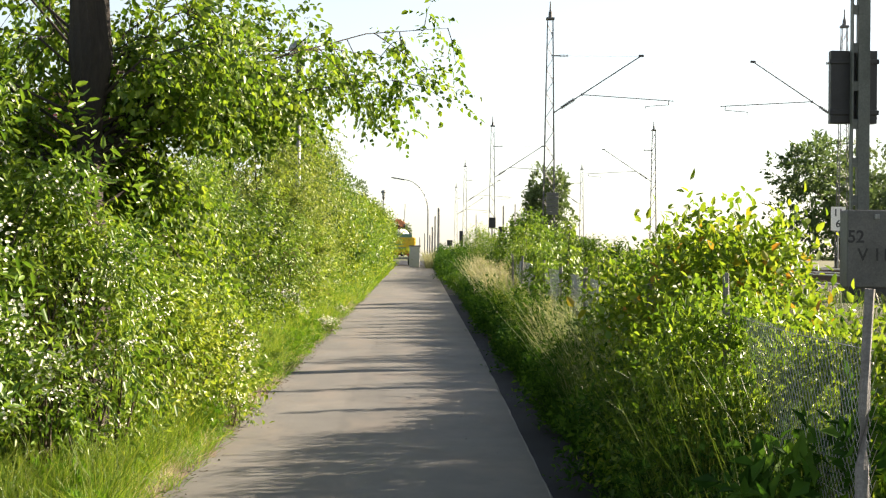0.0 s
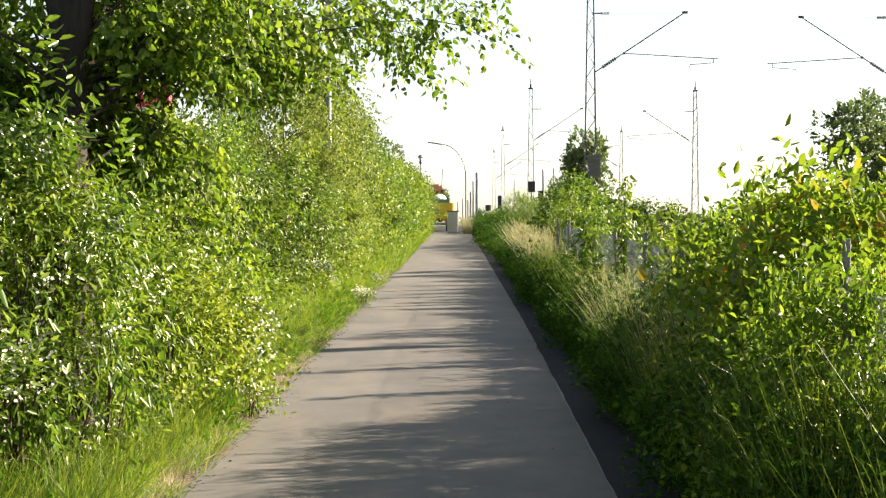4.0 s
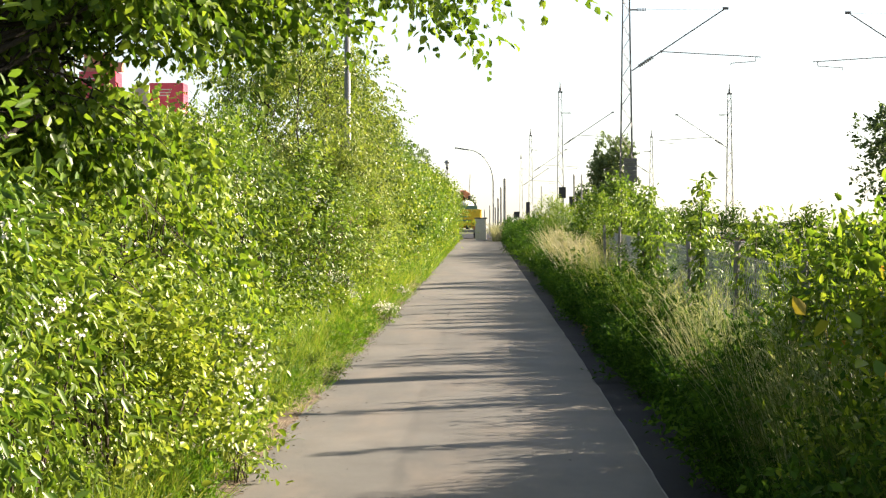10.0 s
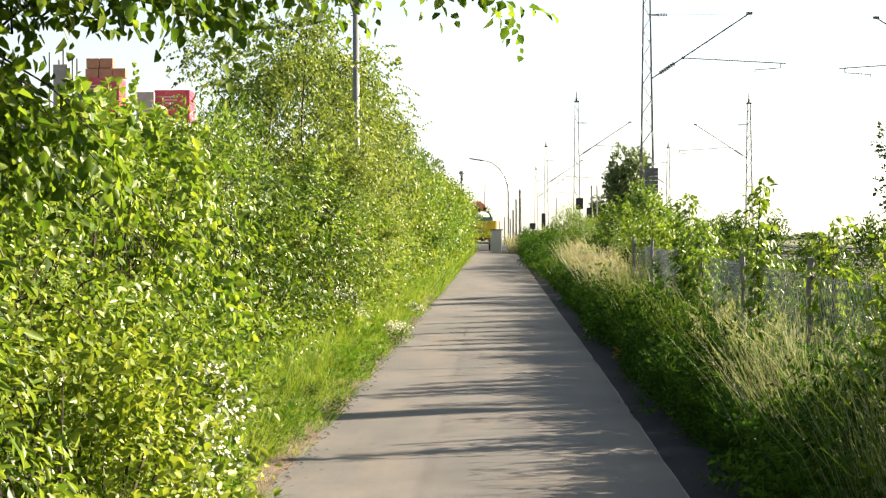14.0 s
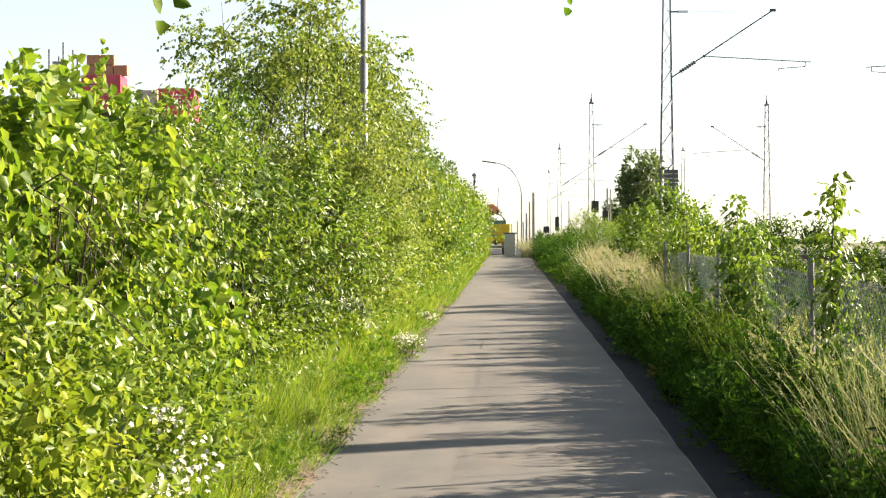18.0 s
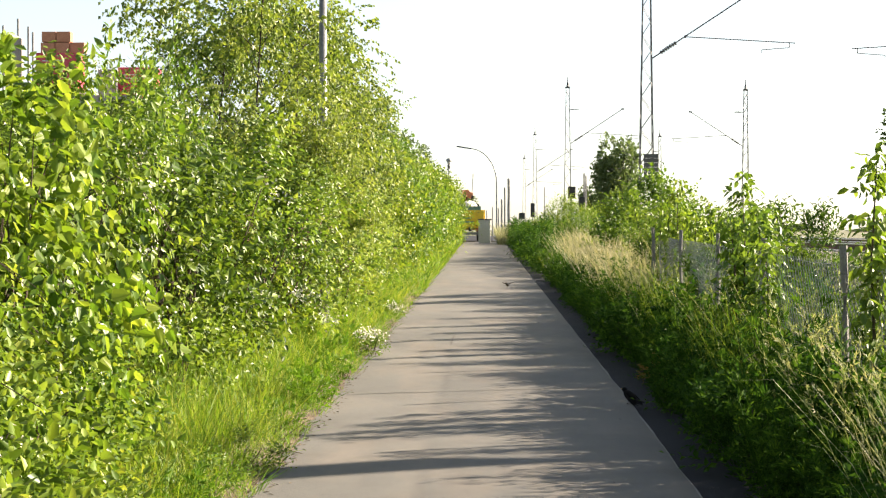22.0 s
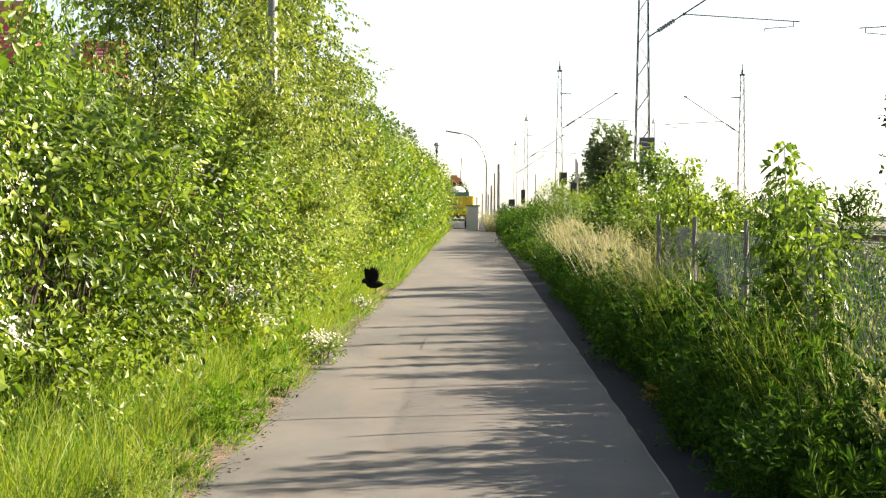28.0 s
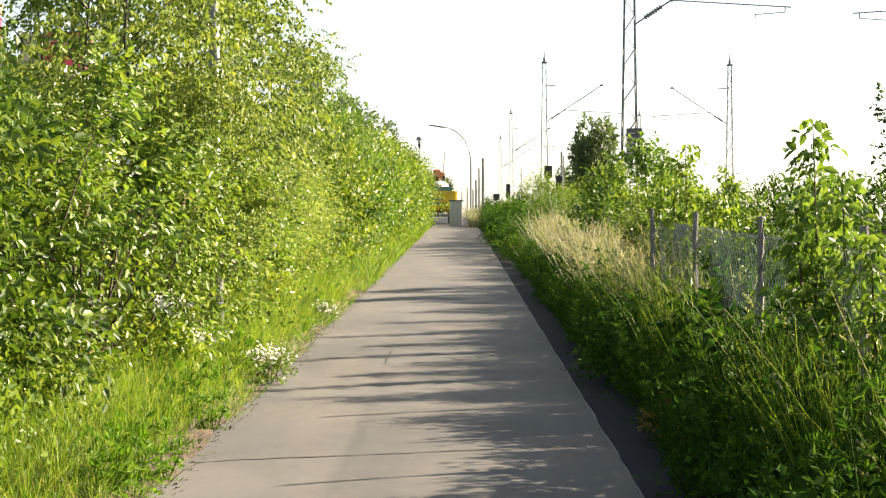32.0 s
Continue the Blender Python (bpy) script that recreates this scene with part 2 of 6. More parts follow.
FEATHER.node_tree.nodes["Principled BSDF"].inputs["Specular IOR Level"].default_value = 0.12
FEATHER_BROWN = rough_mat("brown_feather", (0.09, 0.065, 0.045), (0.20, 0.155, 0.11), 30, 200, 0.7, 0, 0.3)
BEAK = rough_mat("orange_beak", (0.55, 0.28, 0.03), (0.65, 0.34, 0.04), 30, 200, 0.4)
TYRE = rough_mat("rubber", (0.015, 0.015, 0.015), (0.03, 0.03, 0.03), 6, 80)
ROOF = rough_mat("sheet_roof", (0.11, 0.14, 0.17), (0.16, 0.19, 0.22), 0.3, 4, 0.6)
PLASTER = rough_mat("pale_plaster", (0.50, 0.48, 0.45), (0.62, 0.60, 0.56), 0.8, 20)
PANE = rough_mat("dark_pane", (0.02, 0.025, 0.03), (0.05, 0.055, 0.06), 1, 20, 0.15, 0, 0.02)


# ---- mesh helpers ----
def ground_z(x, y):
    """Height of the ground: the path climbs gently; the railway lies on a low bank."""
    yy = min(max(y, -60.0), 103.0)
    z = -0.16 + 0.011 * yy
    k = min(max((x - 2.2) / 3.2, 0.0), 1.0)
    k = k * k * (3 - 2 * k)
    return z * (1 - k) + 0.98 * k


def part(name, bm, mat, parent=None, label="", smooth=False):
    me = bpy.data.meshes.new(name)
    bm.to_mesh(me)
    bm.free()
    me.materials.append(mat)
    if smooth:
        me.polygons.foreach_set("use_smooth", [True] * len(me.polygons))
    ob = new(name, me)
    ob.parent = parent
    return tagged(ob, label)


def thing(name, m, label, category, group="", kind=""):
    ob = new(name)
    ob.empty_display_size = 0.2
    ob.matrix_basis = m
    return tagged(ob, label, category, group, kind)


def raw(name, verts, faces, mat, parent=None, label="", smooth=False):
    """A mesh from arrays of corners and of faces with equal numbers of corners."""
    me = bpy.data.meshes.new(name)
    faces = np.asarray(faces, dtype=np.int32)
    me.vertices.add(len(verts))
    me.vertices.foreach_set("co", np.asarray(verts, dtype=np.float32).ravel())
    me.loops.add(faces.size)
    me.loops.foreach_set("vertex_index", faces.ravel())
    me.polygons.add(len(faces))
    me.polygons.foreach_set("loop_start", np.arange(0, faces.size, faces.shape[1], dtype=np.int32))
    me.polygons.foreach_set("use_smooth", np.full(len(faces), smooth, dtype=bool))
    me.update(calc_edges=True)
    me.materials.append(mat)
    ob = new(name, me)
    ob.parent = parent
    return tagged(ob, label)


def box(bm, c, s, bevel=0.0, rot=None):
    """A box with centre c and size s, its edges rounded."""
    m = Matrix.Translation(c) @ (rot.to_4x4() if rot else Matrix()) @ Matrix.Diagonal((*s, 1))
    g = bmesh.ops.create_cube(bm, size=1, matrix=m)
    if bevel:
        edges = {e for v in g["verts"] for e in v.link_edges}
        bmesh.ops.bevel(bm, geom=list(edges), offset=bevel, segments=2, affect="EDGES", profile=0.6)


def rod(bm, a, b, r1, r2=None, n=8):
    """A round bar from a to b."""
    a, b = Vector(a), Vector(b)
    d = b - a
    m = Matrix.Translation((a + b) / 2) @ d.to_track_quat("Z", "Y").to_matrix().to_4x4()
    bmesh.ops.create_cone(bm, cap_ends=True, segments=n, radius1=r1, radius2=r1 if r2 is None else r2, depth=d.length, matrix=m)


def tube(bm, pts, radii, n=6):
    """A tapered tube along points."""
    rings = []
    pts = [Vector(p) for p in pts]
    for i, p in enumerate(pts):
        d = (pts[min(i + 1, len(pts) - 1)] - pts[max(i - 1, 0)]).normalized()
        q = d.to_track_quat("Z", "Y")
        rings.append([bm.verts.new(p + q @ Vector((math.cos(k * math.tau / n) * radii[i], math.sin(k * math.tau / n) * radii[i], 0))) for k in range(n)])
    for a, b in zip(rings, rings[1:]):
        for k in range(n):
            bm.faces.new((a[k], a[(k + 1) % n], b[(k + 1) % n], b[k]))
    bm.faces.new(rings[-1])
    bm.faces.new(rings[0][::-1])


def unit(v):
    return v / np.maximum(np.linalg.norm(v, axis=-1, keepdims=True), 1e-9)


def leaves(p, d, up, length, width, fold=0.17):
    """Leaf blades at points p along d, facing up: folded along the rib, four triangles each."""
    d = unit(d)
    s = unit(np.cross(d, up))
    n = np.cross(s, d)
    L, W = length[:, None], width[:, None]
    v = np.stack([p, p + d * L * 0.33 + s * W * 0.5 + n * W * fold, p + d * L * 0.72 + s * W * 0.36 + n * W * fold * 0.6 - n * L * 0.04, p + d * L - n * L * 0.12,
                  p + d * L * 0.72 - s * W * 0.36 + n * W * fold * 0.6 - n * L * 0.04, p + d * L * 0.33 - s * W * 0.5 + n * W * fold], axis=1)
    i = np.arange(len(p))[:, None] * 6
    f = np.concatenate([i + np.array([[0, 1, 2, 3]]), i + np.array([[0, 3, 4, 5]])])
    return v.reshape(-1, 3), f


def kites(p, d, up, length, width, fold=0.2):
    """The plainer blade of two triangles."""
    d = unit(d)
    s = unit(np.cross(d, up))
    n = np.cross(s, d)
    L, W = length[:, None], width[:, None]
    v = np.stack([p, p + d * L * 0.45 + s * W * 0.5 + n * W * fold, p + d * L - n * L * 0.1, p + d * L * 0.45 - s * W * 0.5 + n * W * fold], axis=1)
    i = np.arange(len(p))[:, None] * 4
    f = np.concatenate([i + np.array([[0, 1, 2]]), i + np.array([[0, 2, 3]])])
    return v.reshape(-1, 3), f


def lobed(p, d, up, length, width, fold=0.14):
    """A broad leaf with five blunt lobes, folded along the rib."""
    d = unit(d)
    s = unit(np.cross(d, up))
    n = np.cross(s, d)
    L, W = length[:, None], width[:, None]
    side = ((0.04, 0.26), (0.23, 0.50), (0.42, 0.41), (0.62, 0.42), (0.82, 0.20))
    right = [p + d * L * a + s * W * b + n * W * fold * b * 2 - n * L * 0.16 * a * a for a, b in side]
    left = [p + d * L * a - s * W * b + n * W * fold * b * 2 - n * L * 0.16 * a * a for a, b in side]
    v = np.stack([p, *right, p + d * L - n * L * 0.2, *left[::-1]], axis=1)
    i = np.arange(len(p))[:, None] * 12
    f = np.concatenate([i + np.array([[0, 1, 2, 3, 4, 5, 6]]), i + np.array([[0, 6, 7, 8, 9, 10, 11]])])
    return v.reshape(-1, 3), f


def blades(base, tip, width, bend, rng):
    """Grass blades of three segments that arch over towards the tip."""
    d = tip - base
    side = unit(np.cross(d, rng.normal(size=d.shape))) * width[:, None]
    up = np.array([0.0, 0.0, 1.0])
    rise = np.linalg.norm(d, axis=1, keepdims=True) * rng.uniform(0.06, 0.22, (len(base), 1)) + bend[:, None]
    m1 = base + d * 0.42 + up * rise
    m2 = base + d * 0.78 + up * rise * 0.85
    v = np.stack([base - side, base + side, m1 + side * 0.9, m1 - side * 0.9, m2 + side * 0.6, m2 - side * 0.6, tip, tip + side * 0.02], axis=1)
    i = np.arange(len(base))[:, None] * 8
    f = np.concatenate([i + np.array([[0, 1, 2, 3]]), i + np.array([[3, 2, 4, 5]]), i + np.array([[5, 4, 7, 6]])])
    return v.reshape(-1, 3), f


# ---- ground ----
def make_ground():
    xs = np.concatenate([[-2600, -1200, -500, -200, -90, -50, -30, -20, -14, -10], np.arange(-8, 8.01, 0.4), [9, 10, 12, 14, 16, 18, 20, 24, 30, 40, 60, 100, 220, 500, 1200, 2600]])
    ys = np.concatenate([[-2600, -900, -300, -100, -50, -25, -10], np.arange(-4, 60, 0.8), np.arange(60, 130, 3), [140, 160, 200, 280, 420, 700, 1200, 2000, 3200]])
    v = []
    for y in ys:
        for x in xs:
            z = ground_z(x, y)
            on_path = -1.75 < x < 1.5
            if not on_path and abs(x) < 9 and y < 130:
                z += 0.05 * noise.noise((x * 0.9, y * 0.9, 0)) + 0.02 * noise.noise((x * 3, y * 3, 4))
            v.append((x, y, z - (0.03 if on_path else 0.0)))
    nx = len(xs)
    f = [(j * nx + i, j * nx + i + 1, (j + 1) * nx + i + 1, (j + 1) * nx + i) for j in range(len(ys) - 1) for i in range(nx - 1)]
    tagged(raw("ground", v, f, SOIL, None, "", True), "grassy soil with bare patches and low weeds", "ground", kind="structure")


def strip_mesh(name, x0, x1, y0, y1, lift, mat, seed, wob=0.03, step=0.35, drop=0.12):
    """A paved band between two uneven edges, with thickness."""
    ys = np.arange(y0, y1 + 0.01, step)
    v, f = [], []
    xl = [x0(y) + wob * (noise.noise((y * 1.3, seed, 0)) + 0.6 * noise.noise((y * 4.1, seed, 2)) + 0.4 * noise.noise((y * 13, seed, 5))) for y in ys]
    xr = [x1(y) + wob * (noise.noise((y * 1.1, seed, 7)) + 0.6 * noise.noise((y * 4.7, seed, 9)) + 0.4 * noise.noise((y * 14, seed, 3))) for y in ys]
    n = 7
    for y, a, b in zip(ys, xl, xr):
        g = ground_z(0, y)
        v.append((a, y, g - drop))
        for k in range(n):
            q = k / (n - 1)
            v.append((a + (b - a) * q, y, g + lift + 0.012 * math.sin(math.pi * q) + 0.004 * noise.noise((q * 3, y * 0.7, seed))))
        v.append((b, y, g - drop))
    w = n + 2
    for j in range(len(ys) - 1):
        for i in range(w - 1):
            f.append((j * w + i, j * w + i + 1, (j + 1) * w + i + 1, (j + 1) * w + i))
    return raw(name, v, f, mat, None)


make_ground()
right_edge = lambda y: 0.91 - max(0, y - 25) * 0.0048
tagged(strip_mesh("path", lambda y: -1.67, right_edge, -12, 99, 0.012, PATH_TOP, 3, 0.016), "pale grey worn concrete cycle path with fine cracks", "path", kind="structure")
tagged(strip_mesh("verge_soil", lambda y: -2.2, lambda y: -1.65, -12, 99, 0.015, GRIT, 5, 0.085, 0.05, 0.04), "brown crumbly soil along the path edge", "soil", kind="structure")
tagged(strip_mesh("path_border", lambda y: right_edge(y) - 0.005, lambda y: right_edge(y) + 0.016, -12, 99, 0.002, PATH_EDGE, 3, 0.016), "crumbling pale concrete edge of the path", "kerb", kind="structure")
tagged(strip_mesh("asphalt_strip", lambda y: right_edge(y) + 0.012, lambda y: 1.55, -12, 99, -0.006, ASPHALT, 3, 0.016), "dark asphalt strip beside the concrete path", "road", kind="structure")


# ---- plants ----
def twig_leaves(starts, dirs, length, per, leaf_len, leaf_w, rng, up_bias=0.7, plain=True, droop=0.0):
    """Leaves set alternately along twigs."""
    n = len(starts)
    dirs = unit(dirs)
    t = (np.arange(per) + 0.5 + rng.uniform(-0.35, 0.35, (n, per))) / per
    L = length * rng.uniform(0.6, 1.3, (n, 1))
    p = starts[:, None, :] + dirs[:, None, :] * (t * L)[:, :, None]
    p[:, :, 2] -= droop * (t * L) ** 2
    side = unit(np.cross(dirs, rng.normal(size=(n, 3))))[:, None, :] * np.where(np.arange(per) % 2, 1, -1)[None, :, None]
    d = dirs[:, None, :] * 0.7 + side * 0.85 + rng.normal(size=(n, per, 3)) * 0.25
    d[:, :, 2] -= droop * 0.8
    spray = rng.normal(size=(n, 1, 3)) * 0.5 + np.array([0.4, 0.0, up_bias]) + dirs[:, None, :] * 0.25
    up = spray + rng.normal(size=(n, per, 3)) * 0.3
    p, d, up = p.reshape(-1, 3), d.reshape(-1, 3), up.reshape(-1, 3)
    k = rng.uniform(0.6, 1.25, len(p))
    shape = kites if plain is True else leaves if plain is False else plain
    return shape(p, d, up, leaf_len * k, leaf_w * k)


def crown_points(n, h, r, rng, low=0.05, shape=1.0, holes=0.0, clumps=42):
    """Points gathered in clumps through an uneven crown, most of them near its outside, and the ways out of it."""
    q = unit(rng.normal(size=(clumps, 3)))
    q[:, 2] = np.abs(q[:, 2]) * np.where(rng.uniform(size=clumps) < 0.62, 1, -1)
    rad = rng.uniform(0.45, 1.1, clumps) ** 0.6
    c = q * rad[:, None]
    k = rng.randint(0, clumps, n)
    size = rng.uniform(0.10, 0.26, clumps)[k]
    jit = unit(rng.normal(size=(n, 3))) * (rng.uniform(0, 1, n) ** 0.45 * size)[:, None]
    p = c[k] + jit * np.array([1.0, 1.0, 0.75])
    z = np.clip(p[:, 2] * 0.5 + 0.5, 0, 1.15)
    taper = np.clip(1.15 - shape * z, 0.2, 1.1)
    out = np.stack([p[:, 0] * r * taper, p[:, 1] * r * taper, h * (low + (1 - low) * z)], axis=1)
    way = unit(q[k] * 0.7 + unit(jit) * 0.6)
    if holes:
        keep = np.array([noise.noise(Vector(a) * 1.7 + Vector((h, r, 3.0))) for a in out]) > holes - 0.4
        out, way = out[keep], way[keep]
    return out, way


def stems_of(ob, h, r, rng, count, thick):
    for k in range(count):
        a = rng.uniform(0, math.tau)
        top = Vector((math.cos(a) * r * rng.uniform(0.2, 0.75), math.sin(a) * r * rng.uniform(0.2, 0.75), h * rng.uniform(0.6, 0.95)))
        mid = top * 0.5 + Vector((rng.normal() * 0.08, rng.normal() * 0.08, 0.1))
        bm = bmesh.new()
        tube(bm, [(math.cos(a) * 0.06, math.sin(a) * 0.06, -0.08), mid * 0.5, mid, top], [thick, thick * 0.8, thick * 0.6, thick * 0.15], 5)
        part("stem", bm, TWIG, ob)


def shrub(name, label, seed, h, r, twigs, per, leaf_len, leaf_w, mat, flowers=0, plain=True, length=0.35, shape=0.55,
          stems=7, thick=0.018, holes=0.0, droop=0.0, low=0.05, up_bias=0.7, category="shrub", clumps=42, shoots=0, petal=None):
    rng = np.random.RandomState(seed)
    ob = thing(name, Matrix(), label, category)
    p, q = crown_points(twigs, h, r, rng, low, shape, holes, clumps)
    d = q * 0.8 + rng.normal(size=q.shape) * 0.45 + np.array([0, 0, 0.55 - droop])
    v, f = twig_leaves(p, d, length, per, leaf_len, leaf_w, rng, up_bias, plain, droop)
    if shoots:
        rank = np.argsort(-(p[:, 2] / h + 0.35 * q[:, 0] + rng.uniform(0, 0.35, len(p))))[:shoots]
        way = q[rank] * 0.5 + rng.normal(size=(shoots, 3)) * 0.25 + np.array([0.1, 0, 0.9])
        v2, f2 = twig_leaves(p[rank], way, 0.55, 13, leaf_len * 1.05, leaf_w * 1.05, rng, 0.5, plain, 0.25)
        v, f = np.concatenate([v, v2]), np.concatenate([f, f2 + len(v)])
    low_cut = v[:, 2] < 0.0
    v[low_cut, 2] = np.abs(v[low_cut, 2]) * 0.2
    raw("foliage", v, f, mat, ob, "", plain is False)
    stems_of(ob, h, r, rng, stems, thick)
    if flowers:
        blossom(ob, p[q[:, 0] > 0.15], flowers, rng, petal or PETAL)
    return ob


def blossom(ob, spots, count, rng, mat=None):
    """White flower clusters among the leaves."""
    if len(spots) == 0:
        return
    centre = spots[rng.randint(0, len(spots), count)] * np.array([1.12, 1.12, 1.0]) + np.array([0, 0, 0.05])
    v, f, base = [], [], 0
    for c in centre:
        k = rng.randint(9, 17)
        heads = c + rng.normal(size=(k, 3)) * np.array([0.05, 0.05, 0.038])
        for hd in heads:
            m = 5
            a = np.arange(m) * math.tau / m + rng.uniform(0, 1)
            face = unit(np.array([0.7, -0.5, 0.6]) + rng.normal(size=3) * 0.5)
            s = unit(np.cross(face, rng.normal(size=3)))
            t = np.cross(face, s)
            d = np.cos(a)[:, None] * s + np.sin(a)[:, None] * t + face * 0.25
            vv, ff = kites(np.repeat(hd[None], m, 0), d, np.repeat(face[None], m, 0), np.full(m, 0.0135), np.full(m, 0.013))
            v.append(vv)
            f.append(ff + base)
            base += len(vv)
    raw("blossom", np.concatenate(v), np.concatenate(f), mat or PETAL, ob, "brown withered blossom clusters" if mat == WITHERED else "small white blossom clusters")


def place(ob, x, y, turn=0.0, size=1.0, tall=1.0, lean=0.0):
    return copy_thing(ob, Matrix.Translation((x, y, ground_z(x, y) - 0.02)) @ Euler((radians(lean), 0, radians(turn))).to_matrix().to_4x4() @ Matrix.Diagonal((size, size, size * tall, 1)))


def settle(ob, x, y, turn=0.0, size=1.0, tall=1.0):
    ob.matrix_basis = Matrix.Translation((x, y, ground_z(x, y) - 0.02)) @ Euler((0, 0, radians(turn))).to_matrix().to_4x4() @ Matrix.Diagonal((size, size, size * tall, 1))


def canes(x, y, seed, label, count=9, reach=1.3, h=1.6):
    """Long arching canes that carry pairs of leaves out of the hedge."""
    rng = np.random.RandomState(seed)
    ob = thing("rose_cane", Matrix.Translation((x, y, ground_z(x, y))), label, "shrub")
    starts, dirs = [], []
    for k in range(count):
        bm = bmesh.new()
        a = rng.uniform(-1.2, 0.9)
        top = h * rng.uniform(0.6, 1.25)
        d = np.array([math.cos(a), math.sin(a) - 0.2, 0.0])
        L = reach * rng.uniform(0.7, 1.2)
        o = np.array([rng.uniform(-0.9, -0.2), rng.uniform(-0.8, 0.8), 0.0])
        pts = [o + d * L * t + np.array([0, 0, top * math.sin(min(1.0, 0.25 + t * 0.95) * 2.0) - top * 0.25 * t * t]) for t in np.linspace(0, 1, 7)]
        tube(bm, pts, [0.008, 0.007, 0.006, 0.005, 0.004, 0.003, 0.0015], 4)
        part("cane", bm, TWIG, ob)
        for u, w in zip(pts[1:], pts[2:]):
            for q in (0.2, 0.6):
                starts.append(u + (w - u) * q)
                dirs.append(unit(np.cross(w - u, rng.normal(size=3))) + 0.4 * unit(w - u))
    v, f = twig_leaves(np.array(starts), np.array(dirs), 0.16, 6, 0.052, 0.032, rng, 0.6, False, 0.4)
    raw("foliage", v, f, LEAF_YELLOW, ob)


def feather_weed(seed, h, r, stems, label, fronds=12, pairs=6, mat=None, name="weed_clump", category="weed"):
    """A clump of upright stems set all round with finely divided fronds."""
    rng = np.random.RandomState(seed)
    mat = mat or LEAF_WEED
    ob = thing(name, Matrix(), label, category)
    p, d = [], []
    for k in range(stems):
        a, q = rng.uniform(0, math.tau), rng.uniform(0, 1) ** 0.5
        foot = np.array([math.cos(a) * r * 0.55 * q, math.sin(a) * r * 0.55 * q, -0.03])
        top = np.array([math.cos(a) * r * q, math.sin(a) * r * q, h * rng.uniform(0.6, 1.05) * (1.1 - 0.35 * q)])
        if k < 8:
            bm = bmesh.new()
            tube(bm, [foot, foot * 0.4 + top * 0.6, top], [0.005, 0.004, 0.0015], 4)
            part("stem", bm, mat, ob)
        for t in np.linspace(0.06, 1.0, fronds):
            b = rng.uniform(0, math.tau)
            out = np.array([math.cos(b), math.sin(b), rng.uniform(0.1, 0.9) if t < 0.85 else 1.3])
            w = unit(out)
            reach = 0.15 * rng.uniform(0.7, 1.25) * (1.1 - 0.5 * t)
            s = unit(np.cross(w, rng.normal(size=3)))
            root = foot + (top - foot) * t
            for j in range(pairs):
                u = (j + 0.6) / pairs
                c = root + w * reach * u - np.array([0, 0, 0.5 * reach * u * u])
                for sd in (-1, 1):
                    p.append(c)
                    d.append(s * sd * (1.15 - u) + w * 0.75)
    p, d = np.array(p), np.array(d)
    m = len(p)
    up = np.tile(np.array([0.25, -0.1, 0.9]), (m, 1)) + rng.normal(size=(m, 3)) * 0.35
    p[:, 2] = np.maximum(p[:, 2], 0.01)
    v, f = kites(p, d, up, rng.uniform(0.038, 0.064, m), rng.uniform(0.010, 0.017, m))
    raw("foliage", v, f, mat, ob)
    return ob


